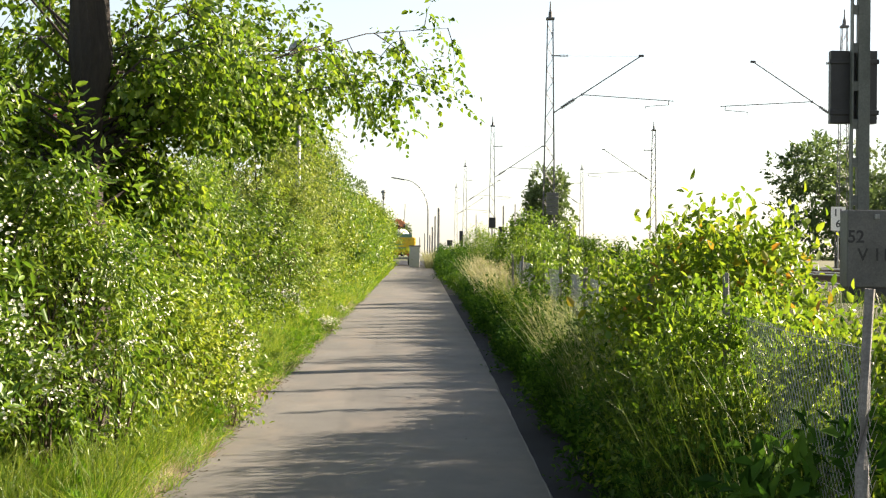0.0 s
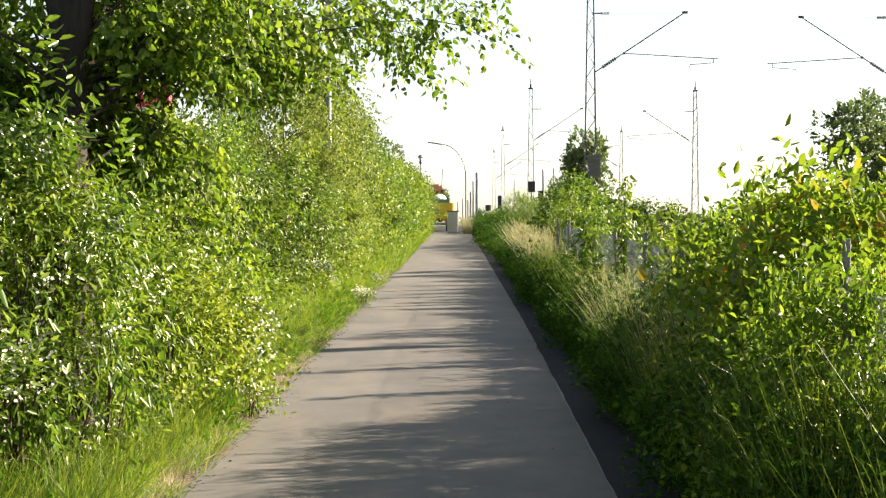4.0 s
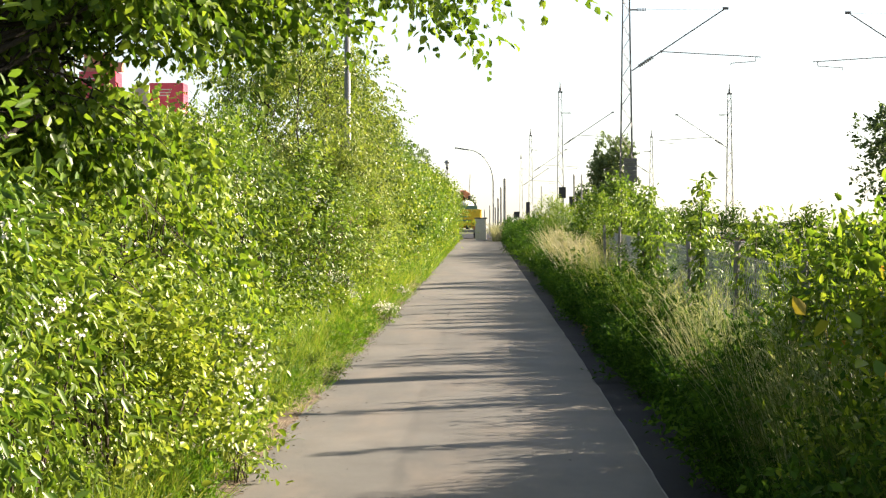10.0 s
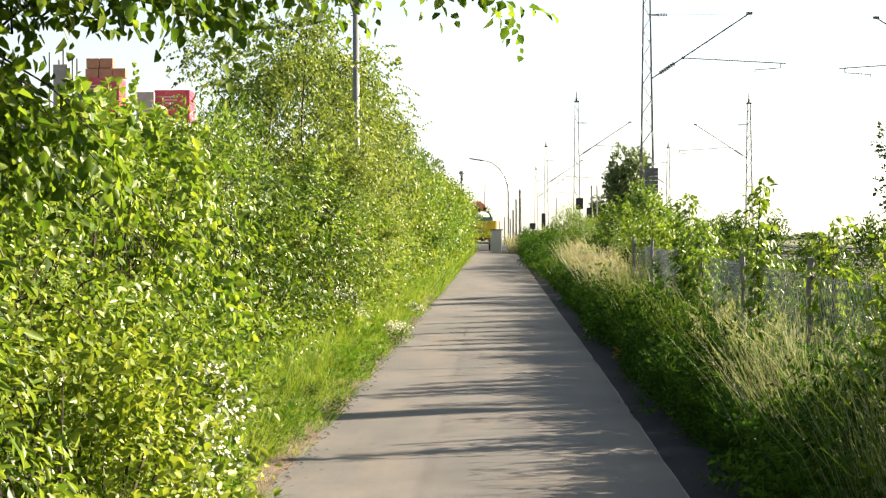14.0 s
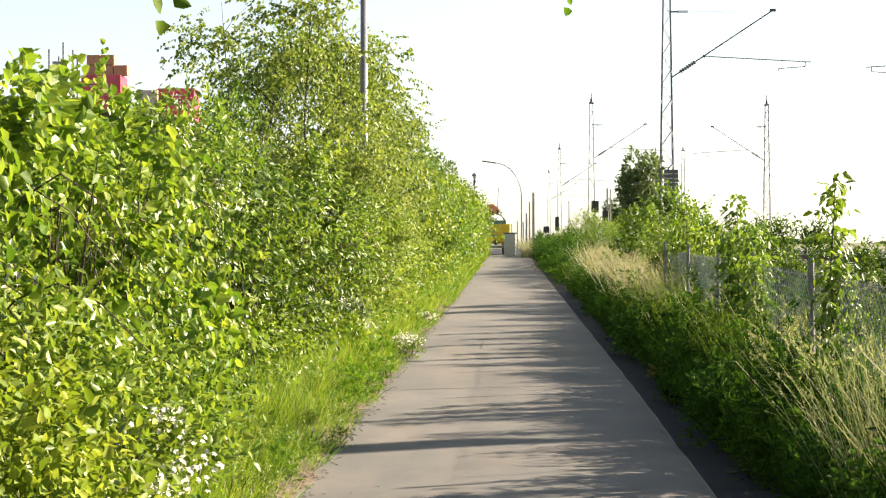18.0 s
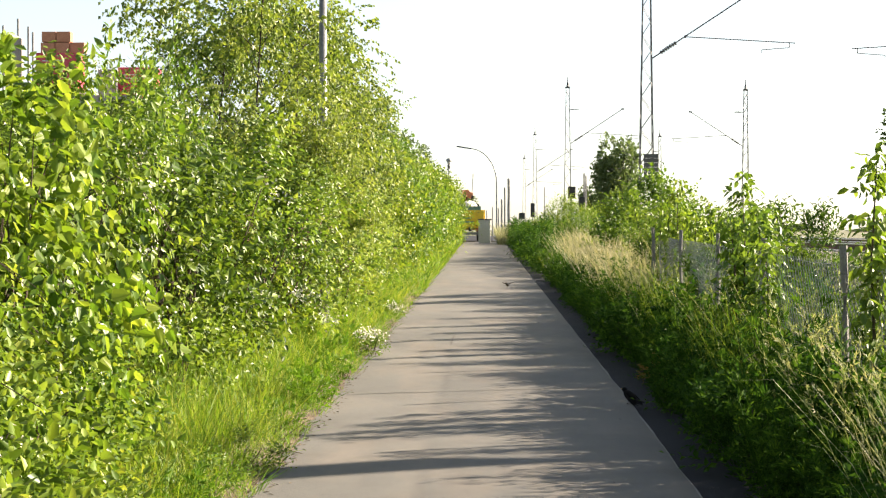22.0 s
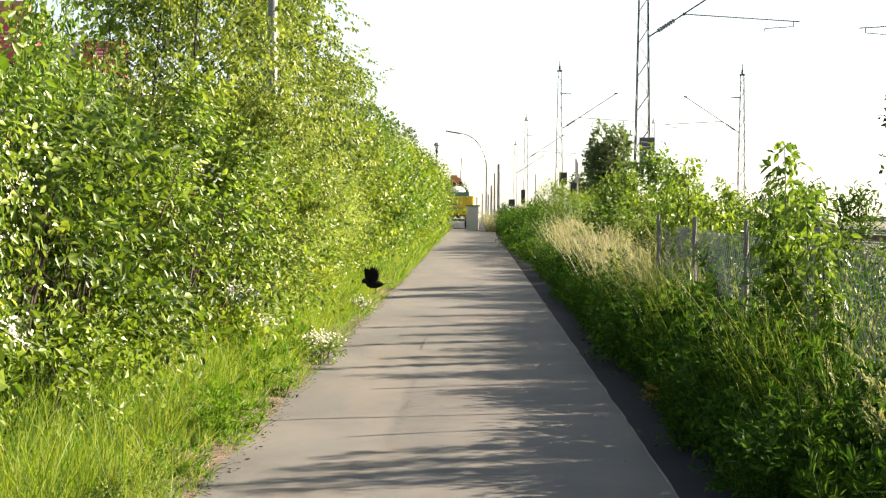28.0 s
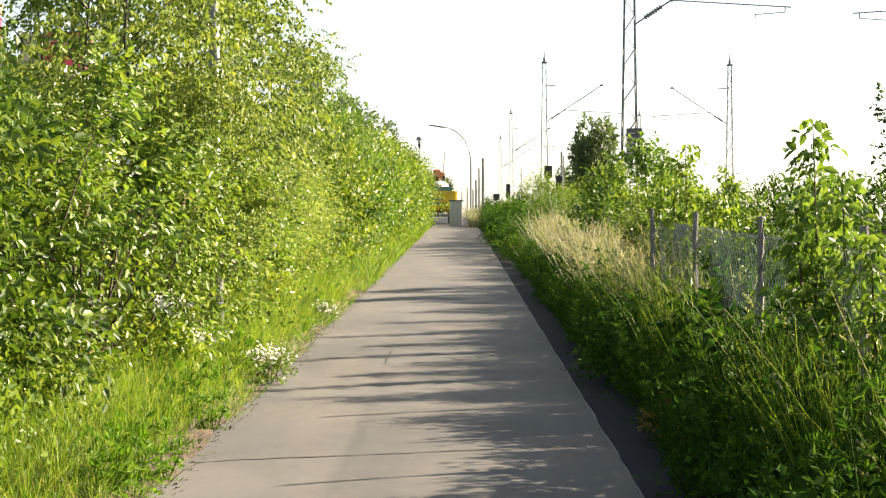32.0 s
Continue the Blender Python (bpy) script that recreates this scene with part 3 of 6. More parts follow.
def hedge_left():
    rng = np.random.RandomState(11)
    near = [
        shrub("hedge_shrub", "bushy green shrub with fresh yellow-green leaves beside the path", 21, 2.5, 1.15, 1560, 6, 0.062, 0.034, LEAF_NEAR, 16, plain=False, droop=0.3, shape=0.35, holes=0.47, shoots=26),
        shrub("hedge_shrub", "dense green dogwood shrub with dark gaps between leaves", 22, 2.4, 1.1, 1480, 6, 0.072, 0.034, LEAF_NEAR, 8, petal=WITHERED, plain=False, droop=0.5, shape=0.35, holes=0.47, shoots=26),
        shrub("hedge_shrub", "dense green shrub with drooping twigs in the hedge", 23, 2.55, 1.15, 1500, 6, 0.066, 0.034, LEAF_YELLOW, plain=False, droop=0.3, shape=0.35, holes=0.47, shoots=26),
        shrub("hedge_shrub", "dense shrub with pale blossom among green leaves", 24, 2.45, 1.1, 1450, 6, 0.074, 0.026, LEAF_NEAR, 34, plain=False, shape=0.35, holes=0.47, shoots=26),
    ]
    elder = [shrub("elder_bush", "tall elder bush with pointed leaves and cream blossom clusters", 29, 2.75, 0.85, 600, 6, 0.088, 0.034, LEAF_NEAR, 46, plain=False, droop=0.6, shape=0.1, holes=0.3, low=0.2, shoots=20)]
    # Dark leaf colour stands in for the shade of a hedge hollow.
    dark = [shrub("hedge_shrub", "shrub in a hollow of the hedge, shade put into its dark leaf colour", 34, 2.0, 0.8, 720, 6, 0.075, 0.038, LEAF_DARK, plain=False, droop=0.4, shape=0.3, holes=0.3)]
    shady = [
        shrub("hedge_shrub", "dense green shrub with glossy leaves and small pale blossom", 35, 2.5, 1.1, 1300, 6, 0.078, 0.036, LEAF_MID, 34, plain=False, droop=0.5, shape=0.3, holes=0.5, shoots=20),
        shrub("hedge_shrub", "green shrub with withered blossom and shaded hollows", 36, 2.45, 1.1, 1300, 6, 0.07, 0.036, LEAF_MID, 26, petal=WITHERED, plain=False, droop=0.4, shape=0.3, holes=0.5, shoots=20),
    ]
    broad = [
        shrub("hedge_shrub", "dense shrub with broad lobed yellow-green leaves in the hedge", 27, 2.5, 1.15, 800, 5, 0.08, 0.074, LEAF_BROAD, plain=lobed, droop=0.8, shape=0.35, holes=0.45, shoots=22),
        shrub("hedge_shrub", "tall shrub with broad lobed leaves and dark gaps", 28, 2.6, 1.1, 780, 5, 0.072, 0.066, LEAF_BROAD, plain=lobed, droop=0.9, shape=0.3, holes=0.46, shoots=22),
    ]
    back = [shrub("hedge_shrub", "green shrub in the shaded back row of the hedge", 26, 2.5, 1.2, 480, 7, 0.09, 0.055, LEAF_MID, shape=0.35)]
    rose = [
        shrub("rose_bush", "wild rose bush with small leaves and white blossom", 31, 1.35, 0.75, 470, 7, 0.054, 0.034, LEAF_MID, 3, plain=False, shape=0.3, clumps=30),
        shrub("rose_bush", "wild rose bush with white blossom clusters overhanging the verge", 32, 1.2, 0.72, 450, 7, 0.056, 0.036, LEAF_YELLOW, 4, plain=False, shape=0.3, clumps=30),
    ]
    mid = [
        shrub("hedge_shrub", "tall green willow shrub in the hedge beside the path", 41, 2.85, 1.25, 1150, 8, 0.07, 0.036, LEAF_PALE, 26, length=0.45, shape=0.28, clumps=70, holes=0.22, shoots=26),
        shrub("hedge_shrub", "tall green shrub in the hedge with shaded hollows", 42, 2.7, 1.2, 1150, 8, 0.07, 0.04, LEAF_PALE, 30, petal=WITHERED, length=0.45, shape=0.28, clumps=70, holes=0.22, shoots=26),
    ]
    far = [
        shrub("hedge_shrub", "tall green shrub in the far part of the hedge", 51, 2.45, 1.3, 620, 6, 0.11, 0.062, LEAF_YELLOW, length=0.5, shape=0.25, clumps=60),
        shrub("hedge_shrub", "tall dark green shrub in the far part of the hedge", 52, 2.35, 1.3, 620, 6, 0.11, 0.062, LEAF_MID, length=0.5, shape=0.25, clumps=60),
    ]
    low = [
        shrub("verge_weed", "low leafy weed at the foot of the hedge", 61, 0.75, 0.5, 190, 6, 0.05, 0.03, LEAF_YELLOW, length=0.2, stems=4, thick=0.006, category="weed", clumps=20),
        shrub("verge_weed", "low leafy nettle clump at the foot of the hedge", 62, 0.9, 0.45, 180, 7, 0.055, 0.028, LEAF_MID, length=0.22, stems=5, thick=0.006, category="weed", clumps=20),
    ]
    herb = [
        feather_weed(63, 0.36, 0.24, 9, "bright green feathery herb in the verge grass", 8, 6, LEAF_FERN, "verge_herb", "herb"),
        shrub("verge_herb", "low dull green herb with small leaves in the verge", 64, 0.26, 0.22, 150, 6, 0.026, 0.013, LEAF_MID, length=0.12, stems=3, thick=0.004, category="herb", clumps=12),
        feather_weed(65, 0.28, 0.2, 8, "low feathery herb at the edge of the path", 7, 5, LEAF_FERN, "verge_herb", "herb"),
    ]
    spots = []
    for k in range(80):
        yy = 8.5 + 37 * (k / 80) ** 1.2 + rng.uniform(-0.3, 0.3)
        spots.append((herb, rng.uniform(-2.5, -1.78), yy, rng.uniform(0.7, 1.2), rng.uniform(0.8, 1.25)))
    y = 6.6
    while y < 31:
        if 24.6 < y < 26.3:
            y = 26.45
        spots.append((broad if 16.6 < y < 22.8 else shady if 22.8 < y < 29 else near, (-3.6 if y < 14.5 else -3.25 if y < 17 else -3.55 if y < 24.9 else -3.1) + rng.uniform(-0.3, 0.2), y, rng.uniform(0.9, 1.05), (0.98 if y < 21.3 else 0.96) if 17.0 < y < 29 else 0.95))
        y += rng.uniform(1.1, 1.5)
    y = 7.2
    while y < 30:
        spots.append((back, -4.95 + rng.uniform(-0.3, 0.3), y, rng.uniform(0.95, 1.1), 0.95))
        y += rng.uniform(1.6, 2.0)
    for x, yy, sz in ((-5.7, 30.5, 1.1), (-6.4, 34.0, 1.2), (-7.3, 37.0, 1.3), (-8.2, 40.5, 1.4), (-6.6, 40.0, 1.35), (-5.4, 36.5, 1.2), (-9.2, 44.0, 1.45), (-7.6, 45.0, 1.45), (-4.9, 40.0, 1.15), (-6.0, 47.0, 1.4)):
        spots.append((back, x, yy, sz, 0.98))
    y = 31.5
    while y < 47:
        spots.append((mid, -3.35 + rng.uniform(-0.25, 0.2), y, rng.uniform(0.85, 1.08) * (0.8 if y < 35 else 1), 1.0))
        y += rng.uniform(1.0, 1.3)
    y = 47.5
    while y < 98:
        spots.append((far, -3.15 + rng.uniform(-0.3, 0.3), y, rng.uniform(0.9, 1.1), 1.07))
        y += rng.uniform(1.3, 1.8)
    y = 14.2
    while y < 19:
        spots.append((rose, -2.62 + rng.uniform(-0.12, 0.15) + (0.3 if 13.5 < y < 16.5 else 0), y, rng.uniform(0.85, 1.05), 1.0))
        y += rng.uniform(0.75, 1.0)
    y = 12.5
    while y < 62:
        spots.append((low, (-2.55 if y < 18 else -2.95 if y < 30 else -2.65) + rng.uniform(-0.25, 0.2), y, rng.uniform(0.7, 1.2), 1.0))
        y += rng.uniform(0.7, 1.0) * (1 if y < 40 else 1.8)
    for x, yy in ((-3.1, 10.9), (-3.3, 11.6), (-2.8, 27.6), (-2.7, 28.7), (-2.72, 29.7), (-2.75, 30.5), (-2.8, 31.4)):
        spots.append((near[2:] if yy < 20 else shady[1:], x, yy, 0.9, 0.85))
    for x, yy, sz in ((-3.3, 19.3, 1.0), (-3.5, 20.4, 1.02)):
        spots.append((broad, x, yy, sz, 1.04))
    for x, yy, sz in ((-2.98, 10.75, 0.92), (-3.5, 9.8, 1.08), (-2.5, 11.1, 0.76), (-2.28, 11.35, 0.74), (-2.42, 10.95, 0.8), (-2.15, 11.9, 0.66), (-2.75, 11.5, 0.84), (-3.5, 12.2, 1.03)):
        spots.append((elder, x, yy, sz, 1.0))
    spots += [(elder, -3.55, 26.3, 0.55, 1.95), (elder, -3.2, 25.4, 0.58, 1.9), (elder, -3.4, 23.2, 0.7, 1.45)]
    spots.append((broad[1:], -3.1, 20.0, 0.76, 1.35))
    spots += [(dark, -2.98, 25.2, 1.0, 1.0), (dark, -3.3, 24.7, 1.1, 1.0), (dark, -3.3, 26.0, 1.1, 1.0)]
    used = set()
    for kinds, x, yy, s, tall in spots:
        i = rng.randint(0, len(kinds))
        src = kinds[i]
        if id(src) not in used:
            used.add(id(src))
            settle(src, x, yy, rng.uniform(-40, 40), s, tall)
        else:
            place(src, x, yy, rng.choice([0, 90, 200, 290]) + rng.uniform(-30, 30), s, tall)
    for k, src in enumerate(q for kinds in (near, back, rose, mid, far, low, herb, broad, shady) for q in kinds if id(q) not in used):
        settle(src, -4.9, 14.0 + 1.7 * k, 30, 0.95)
    for k, yy in enumerate((15.0, 16.8, 18.6, 20.4, 22.2, 24.0, 27.4, 28.6)):
        canes(-2.75 if yy < 17 else -3.05, yy, 900 + k, "arching rose canes with paired leaves reaching out of the hedge", 8, 1.15, 1.7)


hedge_left()


def birch(seed, h, twigs, leaf_len, mat, label):
    rng = np.random.RandomState(seed)
    ob = thing("birch_tree", Matrix(), label, "tree")
    bm = bmesh.new()
    pts = [(0, 0, -0.1), (0.06, 0.05, h * 0.3), (-0.08, 0.1, h * 0.6), (0.05, 0, h)]
    tube(bm, pts, [0.026, 0.02, 0.013, 0.003], 7)
    starts, dirs = [], []
    for k in range(34):
        z = h * rng.uniform(0.2, 0.97)
        a = rng.uniform(0, math.tau)
        reach = (h - z) * 0.28 + 0.35
        tip = Vector((math.cos(a) * reach, math.sin(a) * reach, z + reach * rng.uniform(0.5, 1.0)))
        tube(bm, [(0, 0, z), tip * 0.5 + Vector((0, 0, z * 0.5 + 0.05)), tip], [0.007, 0.004, 0.0015], 4)
        m = int(twigs // 34 * rng.choice([0.2, 0.7, 2.0]))
        t = rng.uniform(0.15, 1.05, m)
        p = np.array([0, 0, z])[None] * (1 - t[:, None]) + np.array(tip)[None] * t[:, None] + rng.normal(size=(m, 3)) * 0.17
        starts.append(p)
        dirs.append(unit(rng.normal(size=(m, 3)) + np.array([math.cos(a), math.sin(a), 0.1])))
    part("trunk", bm, BARK, ob)
    v, f = twig_leaves(np.concatenate(starts), np.concatenate(dirs), 0.36, 10, leaf_len, leaf_len * 0.72, rng, 0.2, True, 1.2)
    raw("crown", v, f, mat, ob)
    return ob


def trees_left():
    b1 = birch(71, 5.0, 560, 0.068, LEAF_BIRCH, "slender young birch with airy hanging leaves in the hedge")
    b2 = birch(72, 4.5, 500, 0.068, LEAF_BIRCH, "slender young birch with thin crown and gaps of sky")
    settle(b1, -3.0, 30.6)
    settle(b2, -3.6, 31.8, 40)
    for src, x, y, a, s in ((b1, -2.75, 32.6, 110, 0.93), (b2, -2.95, 34.0, 200, 1.05), (b1, -4.6, 33.2, 250, 1.0), (b2, -4.3, 35.4, 20, 0.95),
                            (b2, -2.9, 36.2, 300, 1.0), (b1, -3.0, 39.0, 170, 0.9), (b2, -2.8, 42.5, 130, 0.95), (b1, -2.9, 47.5, 30, 0.88), (b2, -2.4, 29.6, 75, 0.5), (b1, -2.34, 30.45, 200, 0.58), (b2, -2.3, 30.2, 320, 0.6)):
        place(src, x, y, a, s)


trees_left()


def big_tree():
    """The old tree over the hedge with low limbs reaching across the path."""
    rng = np.random.RandomState(81)
    x0, y0 = -2.37, 11.9
    ob = thing("old_tree", Matrix.Translation((x0, y0, ground_z(x0, y0))), "old tree with dark furrowed trunk and low leafy limbs", "tree")
    bm = bmesh.new()
    tube(bm, [(0, 0, -0.15), (0.0, 0, 0.4), (0.02, 0.02, 1.6), (0.03, 0.0, 3.0), (-0.02, 0.05, 4.6), (0.1, 0.1, 6.5)], [0.25, 0.185, 0.165, 0.16, 0.135, 0.06], 14)
    part("trunk", bm, BARK, ob, "dark furrowed bark", True)
    aims = [((1.9, 2.6, 3.0), 2.7), ((2.25, 2.2, 3.1), 2.8), ((1.6, 4.0, 3.5), 3.0), ((2.6, 1.9, 3.5), 3.0), ((1.2, 3.2, 3.25), 2.8), ((2.0, 3.2, 3.4), 2.9), ((0.9, 2.4, 3.0), 2.5), ((1.2, 0.9, 3.05), 2.5), ((0.5, 3.0, 3.2), 2.6),
            ((0.4, 2.0, 2.95), 2.4), ((0.6, 1.2, 5.6), 4.2), ((0.2, 0.6, 7.6), 5.5), ((0.9, 1.5, 2.95), 2.4), ((0.6, 0.8, 3.5), 2.8), ((0.7, 1.4, 3.9), 3.0), ((1.2, 1.8, 3.4), 2.7)]
    aims += [((-1.2, 0.8, 2.7), 2.2), ((-1.9, 1.2, 3.3), 2.6), ((-0.6, 2.6, 3.6), 3.0), ((-2.0, 1.6, 4.2), 3.2), ((-1.0, 1.6, 2.7), 2.2), ((-1.6, 1.9, 3.0), 2.4),
             ((-0.8, 1.3, 3.3), 2.5), ((-0.5, 1.8, 2.9), 2.3), ((-2.3, 1.4, 2.8), 2.4), ((-0.2, 1.2, 2.6), 2.2), ((-1.3, 2.4, 3.2), 2.5), ((-0.2, 2.2, 3.3), 2.6), ((-1.5, 0.5, 3.8), 3.0), ((-0.9, 1.0, 3.9), 3.0),
             ((0.5, 0.6, 2.7), 2.6), ((0.8, 1.2, 2.6), 2.6), ((0.3, 1.6, 2.5), 2.5), ((1.1, 1.4, 2.8), 2.8), ((0.4, 0.3, 3.1), 2.9), ((0.9, 0.4, 3.4), 3.1), ((-0.4, 0.5, 3.2), 2.9), ((1.1, -0.2, 3.1), 2.8), ((0.9, 0.1, 2.6), 2.6), ((0.45, 0.8, 2.35), 2.4), ((0.3, 1.1, 2.2), 2.3), ((0.1, 0.7, 2.3), 2.3), ((-0.5, 0.6, 2.3), 2.3), ((-0.3, 1.0, 2.5), 2.4), ((-1.2, -0.2, 3.0), 2.8), ((-0.15, 2.1, 2.3), 2.5), ((-0.35, 2.5, 2.4), 2.5), ((-0.25, 1.6, 2.2), 2.4)]
    low = [((0.08, 0.7, 2.0), 2.25), ((-0.08, 1.4, 2.1), 2.3), ((-0.12, 1.9, 2.2), 2.3), ((-0.02, 1.1, 2.25), 2.3)]
    starts, dirs = [], []
    for tip, z in aims + low:
        tip = Vector(tip)
        a = Vector((0.02, 0.02, z - 0.25 + rng.uniform(-0.3, 0.35)))
        m1 = a.lerp(tip, 0.45) + Vector((rng.normal() * 0.12, rng.normal() * 0.12, 0.14))
        m2 = a.lerp(tip, 0.78) + Vector((rng.normal() * 0.06, rng.normal() * 0.06, 0.1))
        line = [a, m1, m2, tip]
        bl = bmesh.new()
        tube(bl, line, [0.014, 0.008, 0.005, 0.002], 6)
        along = (tip - a).normalized()
        count = 9 if tip.x > 1.4 else 11 if z < 3.3 else 6
        for t in np.linspace(0.2, 1.0, count):
            q = min(t * 3, 2.999)
            root = line[int(q)].lerp(line[int(q) + 1], q - int(q))
            side = along.cross(Vector((rng.normal(), rng.normal(), rng.normal() + 0.5))).normalized()
            reach = rng.uniform(0.28, 0.6)
            end = root + (along * 0.55 + side * 0.85).normalized() * reach - Vector((0, 0, reach * rng.uniform(0.15, 0.55)))
            gap = 0.36 - 0.23 * end.y < end.x < 0.95 - 0.15 * end.y
            floor = 1.85 if z < 2.35 else 2.62 + 0.12 * max(0.0, end.y) if gap else 2.05 if end.x < 0.3 and end.y < 2.6 else 2.42 + 0.12 * max(0.0, end.y)
            if z < 2.35 and gap:
                end.z = min(end.z, 2.0)
            if end.z < floor:
                end.z = floor + rng.uniform(0, 0.2)
            tube(bl, [root, root.lerp(end, 0.5) + Vector((0, 0, 0.05)), end], [0.005, 0.003, 0.001], 4)
            for u in rng.uniform(0.1, 1.05, 9 if tip.x > 1.4 else 8 if z < 3.3 else 4):
                c = np.array(root.lerp(end, u))
                starts.append(c + rng.normal(size=3) * 0.05)
                dirs.append(np.array(end - root) / reach * 0.8 + rng.normal(size=3) * 0.7 + np.array([0, 0, -0.2]))
        part("limb", bl, BARK, ob)
    v, f = twig_leaves(np.array(starts), np.array(dirs), 0.24, 7, 0.056, 0.039, rng, 0.55, False, 0.7)
    raw("crown", v, f, LEAF_TREE, ob, "", True)


big_tree()


# ---- grass ----
def grass_field(name, label, n, xr, yr, hgt, mat, seed, wide=0.004, lean=0.35, density=None, category="grass"):
    rng = np.random.RandomState(seed)
    x = rng.uniform(xr[0], xr[1], n)
    y = yr[0] + (yr[1] - yr[0]) * rng.uniform(0, 1, n) ** 1.35
    tuft = np.array([noise.noise((a * 1.5, b * 1.5, seed)) for a, b in zip(x, y)])
    keep = tuft > (-0.25 if density is None else density)
    x, y, tuft = x[keep], y[keep], tuft[keep]
    z = np.array([ground_z(a, b) for a, b in zip(x, y)])
    base = np.stack([x, y, z - 0.03], axis=1)
    h = hgt * rng.uniform(0.45, 1.15, len(x)) * (1 + 0.5 * tuft)
    d = rng.normal(size=(len(x), 3)) * lean
    d[:, 2] = 1
    tip = base + d * h[:, None]
    far = 1 + np.maximum(0, y - 25) / 25
    v, f = blades(base, tip, wide * far, h * rng.uniform(0.02, 0.12, len(x)), rng)
    ob = raw(name, v, f, mat)
    tagged(ob, label, category, kind="stuff")
    return base, tip


def seed_heads(name, label, n, xr, yr, hgt, seed, size=0.11, mat=None, lean=0.2, stalk=None, stalk_label="thin green stalks of flowering grass"):
    """Tall thin stalks that bow over and end in loose nodding ears."""
    rng = np.random.RandomState(seed)
    x, y = rng.uniform(xr[0], xr[1], n), rng.uniform(yr[0], yr[1], n)
    tuft = np.array([noise.noise((a * 2.2, b * 1.1, seed)) for a, b in zip(x, y)])
    x, y = x[tuft > 0.0], y[tuft > 0.0]
    n = len(x)
    z = np.array([ground_z(a, b) for a, b in zip(x, y)])
    base = np.stack([x, y, z - 0.03], axis=1)
    h = hgt * rng.uniform(0.6, 1.15, n)
    way = rng.normal(size=(n, 3)) * np.array([1, 1, 0])
    way[:, 0] -= 0.5
    way = unit(way)
    bow = rng.uniform(0.25, 1.0, n) * lean
    def on(t):
        return base + np.outer(h * t, (0, 0, 1)) + way * (h * bow * (0.35 * t + 1.1 * t ** 4))[:, None] - np.outer(h * bow * 0.55 * t ** 6, (0, 0, 1))
    ts = (0, 0.4, 0.7, 0.88, 1.0)
    side = unit(np.cross(way, rng.normal(size=(n, 3)))) * 0.0013
    pts = [on(t) for t in ts]
    v1 = np.stack([q for p in pts for q in (p - side, p + side)], axis=1).reshape(-1, 3)
    i = np.arange(n)[:, None] * 10
    f1 = np.concatenate([i + np.array([t]) for k in range(4) for t in ((2 * k, 2 * k + 1, 2 * k + 3), (2 * k, 2 * k + 3, 2 * k + 2))])
    per = 18
    t = np.linspace(0.0, 1.0, per)
    a = 1 - size / hgt * 1.2
    p = np.stack([on(a + (1.04 - a) * q) for q in t], axis=1)
    flow = unit(on(1.03) - on(a))
    dd = flow[:, None, :] + rng.normal(size=(n, per, 3)) * 0.38
    fat = (0.35 + 1.5 * np.sin(np.pi * np.clip(t * 0.9 + 0.08, 0, 1)))[None, :] * np.ones((n, 1))
    vv, ff = kites(p.reshape(-1, 3), dd.reshape(-1, 3), rng.normal(size=(n * per, 3)), (fat * size * 0.15).ravel(), (fat * size * 0.05).ravel())
    tagged(raw(name, vv, ff, mat or GRASS_DRY), label, "grass", kind="stuff")
    tagged(raw(name.replace("ears", "stalks"), v1, f1, stalk or GRASS_MID), stalk_label, "grass", kind="stuff")


grass_field("verge_grass", "fresh green verge grass between hedge and path", 32000, (-2.95, -1.80), (9.5, 46), 0.27, GRASS, 101, 0.0020, 0.5)
grass_field("verge_tall_grass", "tall upright grass between hedge and path", 20000, (-3.05, -1.95), (15.5, 40), 0.46, GRASS, 119, 0.0019, 0.42, density=-0.05)
grass_field("verge_meadow", "lush knee-high grass before the first shrubs", 9000, (-3.3, -1.85), (9.5, 15.5), 0.42, GRASS_MID, 120, 0.0019, 0.4, density=-0.3)
grass_field("verge_grass_far", "green verge grass along the far path", 12000, (-2.8, -1.6), (44, 99), 0.36, GRASS, 102, 0.0032, 0.5)
grass_field("verge_straw", "dry yellow grass at the path's edge", 9000, (-2.15, -1.70), (9.5, 60), 0.13, GRASS_DRY, 103, 0.0018, 0.6, density=-0.05)
grass_field("edge_tufts", "short green tufts creeping over the path edge", 13000, (-1.98, -1.62), (9.5, 60), 0.13, GRASS, 108, 0.0021, 0.9, density=0.06)
grass_field("wild_grass", "tall wild grass in front of the wire fence", 9000, (1.5, 2.3), (9.5, 48), 0.66, GRASS_MID, 104, 0.0021, 0.34, density=-0.1)
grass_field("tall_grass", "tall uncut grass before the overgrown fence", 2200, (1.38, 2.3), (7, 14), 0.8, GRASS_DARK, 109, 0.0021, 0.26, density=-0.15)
grass_field("bright_tufts", "bright green grass tufts among the dark weeds", 10000, (1.42, 1.95), (22, 36), 0.8, GRASS, 122, 0.0018, 0.26, density=0.12)
# Blades coloured dark in place of cast shade.
grass_field("shaded_grass", "grass before the overgrown fence, shade put into its dark colour", 5200, (1.4, 1.95), (8.5, 16), 0.85, GRASS_DARK, 121, 0.0021, 0.3, density=-0.3)
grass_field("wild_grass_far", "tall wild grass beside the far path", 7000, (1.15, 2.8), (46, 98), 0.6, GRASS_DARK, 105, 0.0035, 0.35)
grass_field("bank_grass", "meadow grass on the railway bank behind the fence", 14000, (2.0, 3.7), (5, 60), 0.55, GRASS_MID, 106, 0.0035, 0.3)
